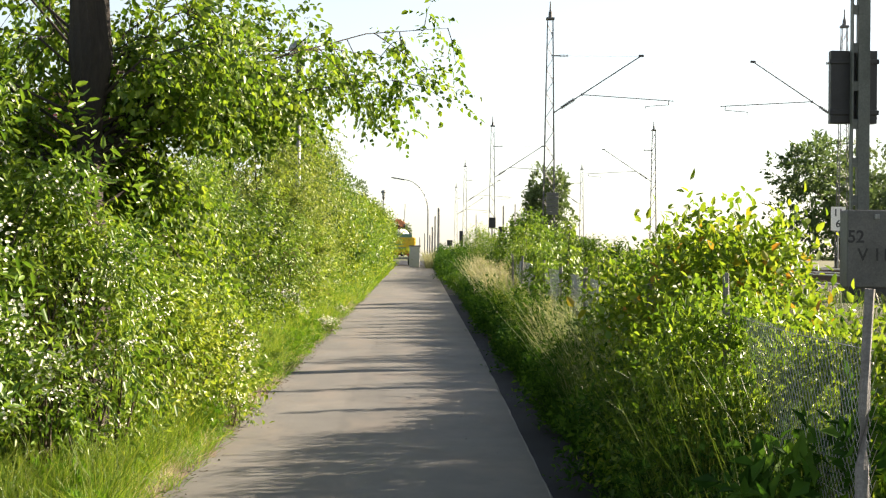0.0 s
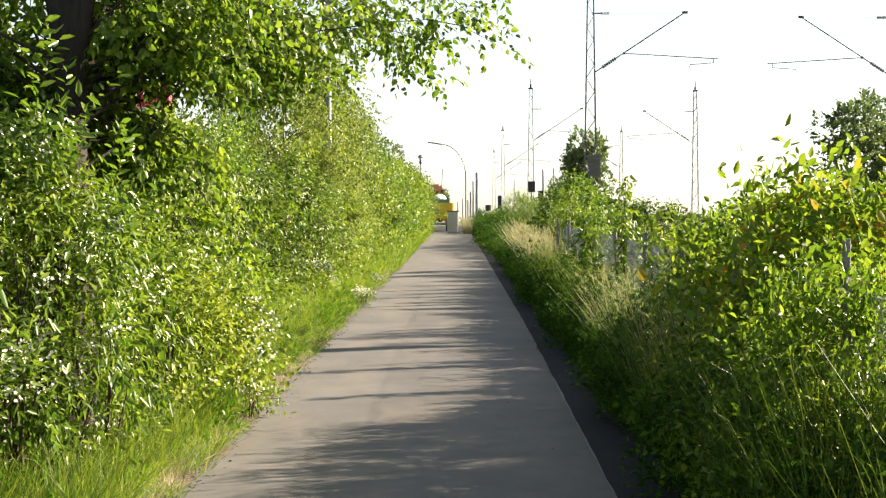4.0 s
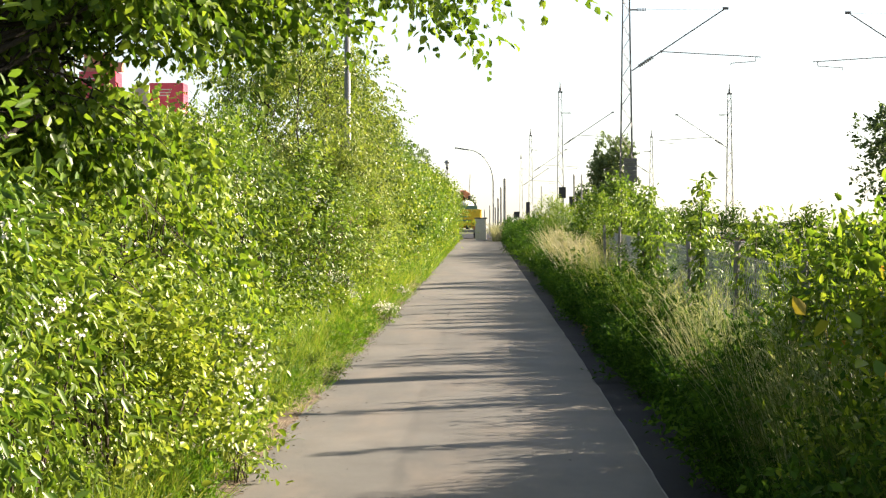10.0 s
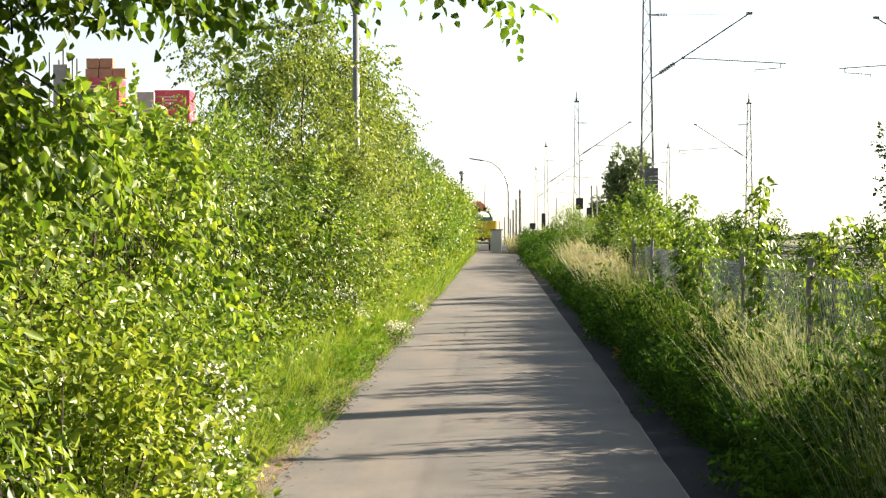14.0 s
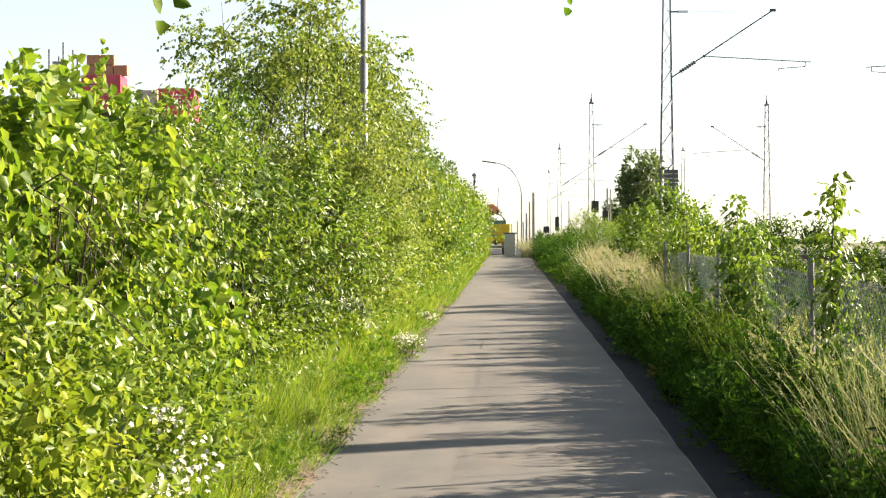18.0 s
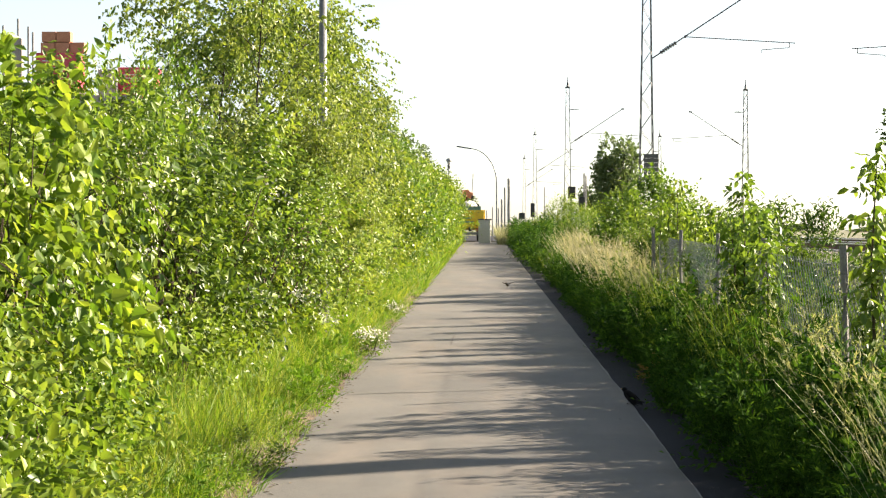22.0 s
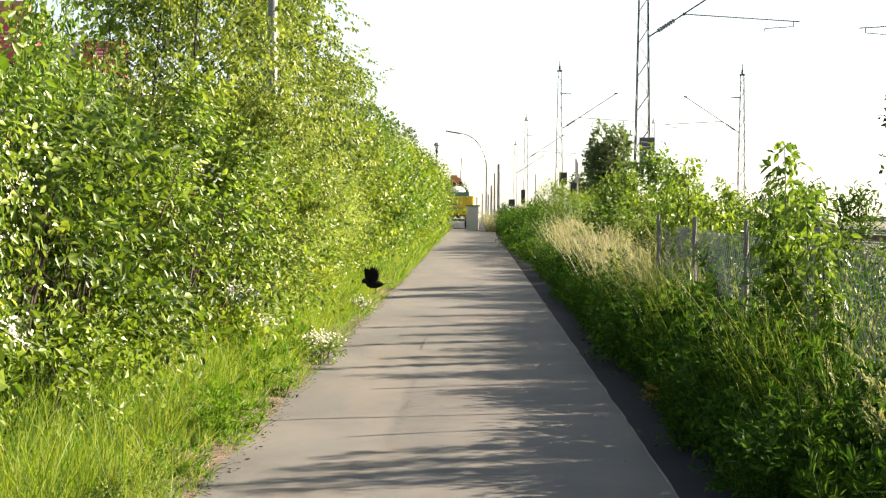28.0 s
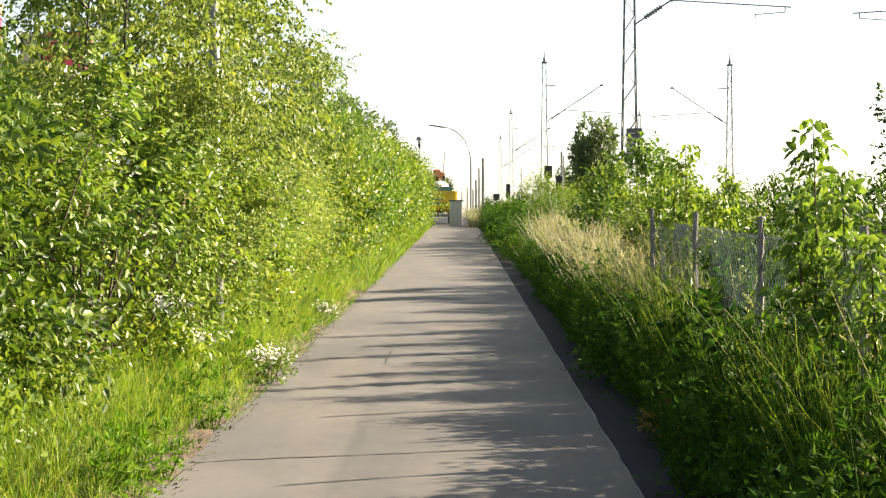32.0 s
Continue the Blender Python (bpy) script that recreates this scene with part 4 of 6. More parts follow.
grass_field("bank_top_grass", "short dull grass on top of the railway bank", 7000, (3.6, 6.9), (5, 70), 0.22, GRASS_DARK, 117, 0.004, 0.4)
grass_field("bank_grass_far", "meadow grass on the far railway bank", 7000, (2.4, 6.4), (50, 130), 0.3, GRASS, 107, 0.01, 0.3)
seed_heads("grass_ears", "pale nodding ears of tall grass by the fence", 900, (1.55, 2.15), (12, 36), 1.02, 111, 0.15, GRASS_EAR)
grass_field("fence_straw", "pale dry stalks standing along the wire fence", 1500, (1.7, 2.1), (14, 31), 0.9, GRASS_DRY, 116, 0.0012, 0.34, density=0.12)
seed_heads("grass_ears_tall", "tall nodding grass ears before the overgrown fence", 240, (1.5, 2.0), (10.4, 16), 1.1, 115, 0.15, GRASS_EAR, stalk=GRASS_DARK)
grass_field("pale_grass", "pale flowering grass leaning over the weeds", 4400, (1.40, 1.8), (13, 18), 0.92, GRASS_EAR, 123, 0.0015, 0.3, density=-0.05)
seed_heads("grass_ears_bank", "pale nodding ears of grass above the weeds", 340, (1.45, 1.85), (12.5, 21), 1.0, 124, 0.15, GRASS_EAR)
seed_heads("grass_ears_meadow", "pale ears of meadow grass behind the fence", 600, (2.0, 3.8), (8, 50), 0.8, 112, 0.12, GRASS_EAR)
seed_heads("dry_ears", "feathery straw-coloured ears of dry grass", 1100, (1.5, 2.5), (30.5, 53), 1.1, 113, 0.2, stalk=GRASS_DRY, stalk_label="thin straw-coloured stalks of dry grass")
grass_field("dry_stalks", "stand of pale dry grass stalks", 7600, (1.5, 2.6), (30.5, 54), 0.98, GRASS_DRY, 114, 0.0020, 0.34, density=-0.05)
grass_field("dry_stalks_end", "pale dry grass at the far end of the path", 3200, (0.2, 2.4), (92, 98.6), 0.8, GRASS_DRY, 118, 0.003, 0.3)


# ---- right side bushes ----
def sapling(seed, h, label, mat, twigs=64, reach=0.2, leaf=0.085):
    """An upright young tree: leaves on short twigs all along the stem."""
    rng = np.random.RandomState(seed)
    ob = thing("sapling", Matrix(), label, "sapling")
    starts, dirs = [], []
    for k in range(3):
        lean = Vector((rng.normal() * 0.1, rng.normal() * 0.1, 0)) * (k > 0)
        top = h * (1.0, 0.82, 0.7)[k]
        pts = [Vector((0, 0, -0.1)), Vector((0.02, 0.01, top * 0.35)) + lean * 0.6, Vector((0.0, 0.03, top * 0.7)) + lean, Vector((0.03, 0.02, top)) + lean * 1.2]
        bm = bmesh.new()
        tube(bm, pts, [0.012, 0.010, 0.007, 0.002], 6)
        part("stem", bm, TWIG, ob)
        n = twigs if k == 0 else twigs // 2
        for t in rng.uniform(0.3, 1.0, n):
            q = t * 3
            i = min(int(q), 2)
            p = pts[i].lerp(pts[i + 1], q - i)
            a = rng.uniform(0, math.tau)
            starts.append(np.array(p) + rng.normal(size=3) * 0.02)
            dirs.append(np.array([math.cos(a), math.sin(a), rng.uniform(-0.1, 0.8)]))
    v, f = twig_leaves(np.array(starts), np.array(dirs), reach, 4, leaf, leaf * 0.52, rng, 0.8, False, 1.2)
    raw("foliage", v, f, mat, ob, "", True)
    return ob


def bushes_right():
    rng = np.random.RandomState(121)
    vine = shrub("fence_bush", "broad-leaved bush with large pointed leaves overgrowing the fence", 131, 1.6, 0.62, 660, 6, 0.07, 0.036, LEAF_VINE, plain=False, length=0.4, shape=0.15, low=0.0)
    rust = shrub("fence_bush", "broad-leaved bush with some leaves turned orange", 132, 1.55, 0.5, 100, 6, 0.074, 0.046, LEAF_RUST, plain=False, length=0.4, shape=0.15, low=0.15)
    sap = sapling(133, 2.0, "upright sapling with glossy pointed leaves by the fence", LEAF_MID, 90, 0.15, 0.07)
    sap2 = sapling(139, 1.75, "leafy young shoots with drooping pointed leaves by the fence", LEAF_MID, 110, 0.22, 0.065)
    tansy = feather_weed(134, 0.92, 0.42, 17, "dark green feathery weed clump beside the asphalt strip", 10, 5, None, "tansy_clump")
    tansy_low = feather_weed(140, 0.62, 0.36, 15, "low dark feathery weed clump at the asphalt edge", 8, 5, None, "tansy_clump")
    weed2 = shrub("weed_clump", "green leafy weed clump beside the asphalt strip", 135, 0.8, 0.44, 205, 6, 0.06, 0.033, LEAF_WEED, length=0.2, shape=0.4, stems=6, thick=0.006, category="weed", low=0.0, clumps=34)
    nettle = shrub("nettle_clump", "dense nettle clump with broad dark leaves against the fence", 142, 1.0, 0.34, 66, 6, 0.12, 0.062, LEAF_WEED, length=0.26, shape=0.2, stems=4, thick=0.005, category="weed", low=0.0, clumps=26)
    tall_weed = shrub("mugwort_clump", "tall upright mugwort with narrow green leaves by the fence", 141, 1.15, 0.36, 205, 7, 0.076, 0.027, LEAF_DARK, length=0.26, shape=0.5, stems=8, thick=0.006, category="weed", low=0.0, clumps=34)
    orange = shrub("weed_clump", "low weed with orange-brown withered leaves", 136, 0.35, 0.25, 110, 6, 0.035, 0.022, LEAF_ORANGE, length=0.12, stems=4, thick=0.004, category="weed")
    settle(vine, 2.08, 11.4, 0, 0.97, 1.12)
    settle(rust, 2.05, 11.05, 60, 0.98, 1.1)
    settle(sap, 1.76, 19.7)
    settle(sap2, 1.86, 24.4, 0, 1.0, 0.95)
    settle(tansy, 1.6, 22.6)
    settle(tansy_low, 1.47, 20.4)
    settle(nettle, 1.84, 7.0)
    # Clumps added mostly hidden behind the front weeds to block sun from the path.
    own = np.random.RandomState(143)
    y = 7.5
    while y < 28:
        place(nettle, 1.84 + own.uniform(-0.08, 0.12), y, own.uniform(0, 360), own.uniform(0.78, 1.02), own.uniform(0.85, 1.02))
        y += own.uniform(0.45, 0.65)
    settle(weed2, 1.62, 16.0)
    settle(tall_weed, 1.98, 15.2, 0, 0.95)
    settle(orange, 1.36, 26.3, 0, 0.9, 0.9)
    # Last two bushes are added at the view's edge to shade nearby grass.
    for x, y, a, s, up in ((2.25, 12.0, 100, 0.92, 1.0), (1.85, 12.5, 200, 0.75, 1.0), (1.95, 10.9, 300, 0.66, 1.1), (2.2, 13.3, 40, 0.9, 1.0), (2.2, 14.3, 260, 0.86, 1.0), (2.15, 15.2, 150, 0.8, 1.0), (1.62, 11.3, 10, 0.55, 1.0), (1.62, 10.4, 130, 0.6, 1.0), (1.68, 9.7, 220, 0.62, 0.95), (1.95, 10.1, 75, 0.72, 1.0), (1.72, 9.05, 330, 0.5, 1.0), (2.1, 9.4, 170, 0.62, 0.9), (1.6, 9.2, 15, 0.6, 1.25), (2.25, 8.3, 250, 0.7, 1.0), (2.45, 7.2, 120, 0.75, 1.0)):
        place(vine, x, y, a, s, up)
    for x, y, a, s in ((2.05, 12.6, 190, 0.8), (2.0, 14.0, 300, 0.7)):
        place(rust, x, y, a, s)
    for src, x, y, a, s in ((sap, 1.76, 24.0, 140, 0.97), (sap2, 1.8, 23.75, 250, 1.0), (sap, 1.9, 17.4, 80, 0.85), (sap2, 1.72, 22.7, 160, 0.85), (sap, 2.05, 24.9, 30, 0.85), (sap, 1.95, 30.2, 120, 1.0),
                            (sap2, 2.0, 29.2, 20, 0.95), (sap, 2.2, 29.6, 220, 0.9), (sap2, 2.1, 31.0, 90, 1.0), (sap, 1.98, 32.6, 10, 0.95), (sap2, 2.3, 33.8, 60, 1.05), (sap, 2.35, 35.2, 190, 1.05), (sap2, 2.2, 36.8, 190, 1.0)):
        place(src, x, y, a, s)
    for k in range(24):
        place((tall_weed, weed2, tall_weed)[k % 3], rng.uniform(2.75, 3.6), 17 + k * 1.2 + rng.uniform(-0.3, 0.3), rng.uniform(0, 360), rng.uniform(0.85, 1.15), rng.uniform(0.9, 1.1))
    for x, y, a, z in ((3.2, 31.0, 150, 0.8), (3.1, 33.5, 260, 0.85), (3.4, 37.0, 80, 0.9)):
        place(sap2, x, y, a, z)
    y = 13.6
    while y < 37:
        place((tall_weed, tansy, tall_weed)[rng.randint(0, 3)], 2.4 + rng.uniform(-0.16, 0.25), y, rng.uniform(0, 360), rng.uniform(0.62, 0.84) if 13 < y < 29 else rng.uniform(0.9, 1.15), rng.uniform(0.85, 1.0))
        y += rng.uniform(0.4, 0.62)
    y = 8.6
    while y < 97:
        src = (tansy, tansy, tansy, tansy, weed2)[rng.randint(0, 5)] if y < 40 else weed2
        low = 0.98 if y < 16 else 0.96 if y < 28 else 0.88 if y < 35 else 0.72 if y < 52 else 1.2
        place(src, (1.62 if y < 23 else 1.52) + rng.uniform(-0.12, 0.1) - min(max(0, y - 30), 40) * 0.005, y, rng.uniform(0, 360), low * rng.uniform(0.75, 1.2), rng.uniform(0.85, 1.15))
        y += rng.uniform(0.3, 0.5) * (1 if y < 35 else 1.6 if y < 50 else 2.4)
    y = 9.0
    while y < 50:
        place((tansy_low, tansy_low, tansy_low, tansy_low, weed2)[rng.randint(0, 5)], (1.45 if y < 22 else 1.36) + rng.uniform(-0.06, 0.08), y, rng.uniform(0, 360), rng.uniform(0.6, 1.05), rng.uniform(0.8, 1.1))
        y += rng.uniform(0.42, 0.8)
    # Row added behind the fence to keep sun off the weeds in front.
    y = 5.5
    while y < 11.0:
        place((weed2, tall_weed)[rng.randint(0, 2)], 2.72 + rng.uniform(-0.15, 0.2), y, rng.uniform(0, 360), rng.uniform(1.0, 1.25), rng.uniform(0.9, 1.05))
        y += rng.uniform(0.5, 0.7)
    y = 8.0
    while y < 12.4:
        place((tansy, weed2)[rng.randint(0, 2)], 1.7 + rng.uniform(-0.15, 0.2), y, rng.uniform(0, 360), rng.uniform(0.65, 0.9), rng.uniform(0.9, 1.1))
        y += rng.uniform(0.34, 0.5)
    y = 10.8
    while y < 36:
        if y < 15.5 or y > 27.5:
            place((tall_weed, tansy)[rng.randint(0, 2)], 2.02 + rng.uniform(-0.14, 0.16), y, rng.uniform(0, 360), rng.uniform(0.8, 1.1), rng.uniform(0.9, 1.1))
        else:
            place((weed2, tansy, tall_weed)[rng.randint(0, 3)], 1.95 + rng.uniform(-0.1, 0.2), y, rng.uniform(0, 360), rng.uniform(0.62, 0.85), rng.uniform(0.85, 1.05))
        y += rng.uniform(0.45, 0.7)
    for x, y in ((1.42, 25.6),):
        place(orange, x, y, rng.uniform(0, 360), rng.uniform(0.7, 1.0))
    poplar = shrub("fence_bush", "leafy poplar scrub with upright shoots behind the fence", 137, 2.2, 0.85, 520, 7, 0.085, 0.062, LEAF_MID, length=0.35, shape=0.5, stems=9, low=0.02)
    willow = shrub("willow_bush", "rounded willow bush with fine pale green leaves", 138, 2.4, 1.25, 700, 8, 0.11, 0.036, LEAF_MID, length=0.45, shape=0.3)
    settle(poplar, 2.8, 41.5)
    for x, y, a, s in ((2.5, 43.5, 80, 0.9), (3.3, 40.6, 200, 0.7), (2.6, 38.6, 300, 0.7)):
        place(poplar, x, y, a, s)
    settle(willow, 2.35, 65.5, 0, 0.9, 0.95)
    for x, y, a, s in ((2.0, 68.5, 90, 0.75), (2.5, 62.0, 200, 0.75), (1.9, 74.0, 30, 0.6), (2.4, 79.0, 140, 0.55), (3.4, 60.0, 40, 0.72), (1.7, 85.0, 10, 0.45), (1.9, 91.0, 60, 0.4)):
        place(willow, x, y, a, s)


bushes_right()


# ---- wire fence ----
def fence():
    ob = thing("wire_fence", Matrix(), "old wire mesh fence on weathered concrete posts", "fence")
    line = lambda y: 1.725 + 0.0003 * y
    ys = [6.45, 9.3, 12.1, 14.8, 17.5, 20.2, 22.9, 25.6, 28.3, 31.0]
    for k, y in enumerate(ys):
        x = line(y)
        z = ground_z(x, y)
        bm = bmesh.new()
        tall = 1.5 + (0.12 if y < 10 else 0)
        tube(bm, [(0.006 * math.sin(3 * k + q), 0.005 * math.cos(2 * k + 3 * q), -0.06 + tall * q / 7) for q in range(8)], [0.03 - 0.0012 * q + 0.003 * math.sin(5 * q + k) for q in range(8)], 7)
        post = part("post", bm, POST, ob)
        post.matrix_basis = pose(x, y, z, 1.5 * math.sin(k * 2.3), 1.2 * math.cos(k * 1.7), 8 * math.sin(k))
    # woven mesh: one bay of wires repeated
    v, f = [], []
    def wire(a, b, r):
        a, b = np.array(a), np.array(b)
        d = unit(b - a)
        s = unit(np.cross(d, [0.9, 0.1, 0.3])) * r
        t = np.cross(d, s)
        i = len(v)
        for c in (a, b):
            v.extend([c + s, c - s * 0.5 + t * 0.87, c - s * 0.5 - t * 0.87])
        f.extend([(i, i + 1, i + 4, i + 3), (i + 1, i + 2, i + 5, i + 4), (i + 2, i, i + 3, i + 5)])
    for y0, y1 in zip(ys, ys[1:]):
        v, f = [], []
        span, high = y1 - y0, 1.29
        cell, thick = (0.06, 0.0015) if y1 < 13 else (0.09, 0.0022)
        for k in range(int((span + high) / cell)):
            c = k * cell - high
            t0, t1 = max(0.0, -c), min(high, span - c)
            if t1 - t0 > 0.02:
                for flip in (0, 1):
                    p = []
                    for q in (t0, (t0 + t1) / 2, t1):
                        y = y0 + c + q
                        x = line(y) + 0.055 + 0.012 * math.sin(y * 3 + q * 4)
                        p.append((x + 0.004 * flip, y, ground_z(x, y) + 0.04 + (high - q if flip else q)))
                    wire(p[0], p[1], thick)
                    wire(p[1], p[2], thick)
        for h in (0.06, 0.7, 1.32):
            z0, z1 = ground_z(line(y0), y0) + h, ground_z(line(y1), y1) + h
            mid = (line((y0 + y1) / 2) + 0.06, (y0 + y1) / 2, (z0 + z1) / 2 - 0.015)
            wire((line(y0) + 0.055, y0, z0), mid, 0.002)
            wire(mid, (line(y1) + 0.055, y1, z1), 0.002)
        raw("mesh_panel", v, f, WIRE, ob)


fence()


# ---- railway ----
def ballast_and_rails():
    for k, xc in enumerate((9.1, 13.6)):
        ob = thing("railway_track", Matrix.Translation((xc, 0, 0)), "railway track with polished rails on brown ballast", "railway track")
        ys = np.arange(-40, 420, 4.0)
        prof = [(-2.1, 0.93), (-1.5, 1.08), (1.5, 1.08), (2.1, 0.93)]
        v = [(x, y, z) for y in ys for x, z in prof]
        f = [(j * 4 + i, j * 4 + i + 1, j * 4 + i + 5, j * 4 + i + 4) for j in range(len(ys) - 1) for i in range(3)]
        raw("ballast", v, f, BALLAST, ob)
        for s in (-0.75, 0.75):
            bm = bmesh.new()
            box(bm, (s, 190, 1.19), (0.036, 460, 0.10))
            box(bm, (s, 190, 1.125), (0.13, 460, 0.022))
            rail = part("rail", bm, RUST, ob, "rusty rail with a worn head")
            bm = bmesh.new()
            box(bm, (s, 190, 1.256), (0.07, 460, 0.03), 0.006)
            part("rail_head", bm, RAIL_TOP, rail)
        me = None
        for i in range(110):
            if me is None:
                bm = bmesh.new()
                box(bm, (0, 0, 0), (2.5, 0.26, 0.12), 0.015)
                tie = part("sleeper", bm, CONCRETE, ob)
                me = tie.data
            else:
                tie = new("sleeper", me)
                tie.parent = ob
            tie.matrix_basis = pose(0, 18 + i * 0.65, 1.06)


ballast_and_rails()


def mast():
    """A lattice mast for the overhead line, with its bracket to the right."""
    ob = thing("catenary_mast", Matrix(), "tall tapered steel lattice mast with an overhead line bracket", "mast", "overhead line masts")
    H = 10.45
    wb, wt = 0.27, 0.11
    half = lambda z: wb + (wt - wb) * z / H
    for sx in (-1, 1):
        for sy in (-1, 1):
            bm = bmesh.new()
            tube(bm, [(sx * wb, sy * wb, 0), (sx * wt, sy * wt, H)], [0.026, 0.02], 4)
            part("leg", bm, STEEL, ob)
    bm = bmesh.new()
    z, k = 0.3, 0
    while z < H - 0.4:
        step = 1.6 * half(z) + 0.25
        z2 = min(z + step, H)
        a, b = half(z), half(z2)
        for s in (-1, 1):
            p = 1 if k % 2 else -1
            rod(bm, (p * a, s * a, z), (-p * b, s * b, z2), 0.011, None, 4)
            rod(bm, (s * a, p * a, z), (s * b, -p * b, z2), 0.011, None, 4)
        z, k = z2, k + 1
    part("bracing", bm, STEEL, ob)
    bm = bmesh.new()
    box(bm, (0, 0, H + 0.03), (0.34, 0.3, 0.1), 0.015)
    rod(bm, (0, 0, H + 0.05), (0, 0, H + 0.34), 0.09, 0.07, 10)
    rod(bm, (0, 0, H + 0.3), (0, 0, H + 0.75), 0.045, 0.02, 8)
    part("top_insulator", bm, STEEL, ob)
    bm = bmesh.new()
    box(bm, (0, 0, 0.12), (0.9, 0.9, 0.3), 0.03)
    part("footing", bm, CONCRETE, ob)
    z0 = 0.98
    bm = bmesh.new()
    rod(bm, (0.15, 0, 9.93 - z0), (0.42, 0, 9.93 - z0), 0.03, None, 6)
    for k in range(6):
        rod(bm, (0.42 + k * 0.06, 0, 9.93 - z0), (0.45 + k * 0.06, 0, 9.93 - z0), 0.055, 0.055, 8)
    rod(bm, (0.78, 0, 9.93 - z0), (3.75, 0, 9.93 - z0), 0.004, None, 4)
    part("upper_stay", bm, STEEL, ob)
    bm = bmesh.new()
    a, b = Vector((0.2, 0, 7.58 - z0)), Vector((3.8, 0, 9.96 - z0))
    rod(bm, a, b, 0.024, None, 8)
    for k in range(7):
        c = a.lerp(b, 0.08 + k * 0.022)
        rod(bm, c, a.lerp(b, 0.093 + k * 0.022), 0.07, None, 8)
    box(bm, b, (0.22, 0.06, 0.1), 0.01)
    part("bracket_arm", bm, STEEL, ob)
    bm = bmesh.new()
    rod(bm, (1.38, 0, 8.32 - z0), (5.15, 0, 8.09 - z0), 0.018, None, 8)
    rod(bm, (1.38, 0, 8.32 - z0), (1.3, 0, 8.33 - z0), 0.05, None, 8)
    part("registration_tube", bm, STEEL, ob)
    bm = bmesh.new()
    rod(bm, (4.95, 0, 8.1 - z0), (4.95, 0, 7.93 - z0), 0.018, None, 6)
    rod(bm, (4.95, 0, 7.93 - z0), (4.0, 0, 7.86 - z0), 0.014, None, 6)
    rod(bm, (4.0, 0, 7.86 - z0), (4.0, 0, 7.76 - z0), 0.014, None, 6)
    part("steady_arm", bm, STEEL, ob)
    return ob


def masts():
    src = mast()
    src.matrix_basis = Matrix.Translation((5.24, 68.7, 0.98))
    for x, y in ((5.24, 125.6), (4.6, 182.5), (4.75, 239.4)):
        copy_thing(src, Matrix.Translation((x, y, 0.98)))
    for y in (68.7, 125.6, 182.5):
        copy_thing(src, Matrix.Translation((17.5, y, 0.98 - 0.2)) @ Euler((0, 0, math.pi)).to_matrix().to_4x4())
    weights = thing("tension_weight", Matrix.Translation((5.36, 68.3, 3.3)), "grey stack of tensioning weights on the lattice mast", "weight")
    for k in range(6):
        bm = bmesh.new()
        box(bm, (0, 0, 0.08 + k * 0.155), (0.5, 0.12, 0.145), 0.012)
        part("weight_block", bm, GREY_PAINT, weights)


masts()


def text_on(body, label, x, y, z, size, mat, parent=None, turn=0.0):
    cu = bpy.data.curves.new("lettering", "FONT")
    cu.body, cu.size, cu.align_x, cu.align_y, cu.extrude, cu.offset = body, size, "CENTER", "CENTER", 0.002, size * 0.02
    tmp = bpy.data.objects.new("lettering", cu)
    scene.collection.objects.link(tmp)
    me = bpy.data.meshes.new_from_object(tmp.evaluated_get(bpy.context.evaluated_depsgraph_get()))
    bpy.data.objects.remove(tmp)
    me.materials.clear()
    me.materials.append(mat)
    ob = new("lettering", me)
    ob.parent = parent
    ob.matrix_basis = pose(x, y, z, 90, 0, turn)
    return tagged(ob, label)


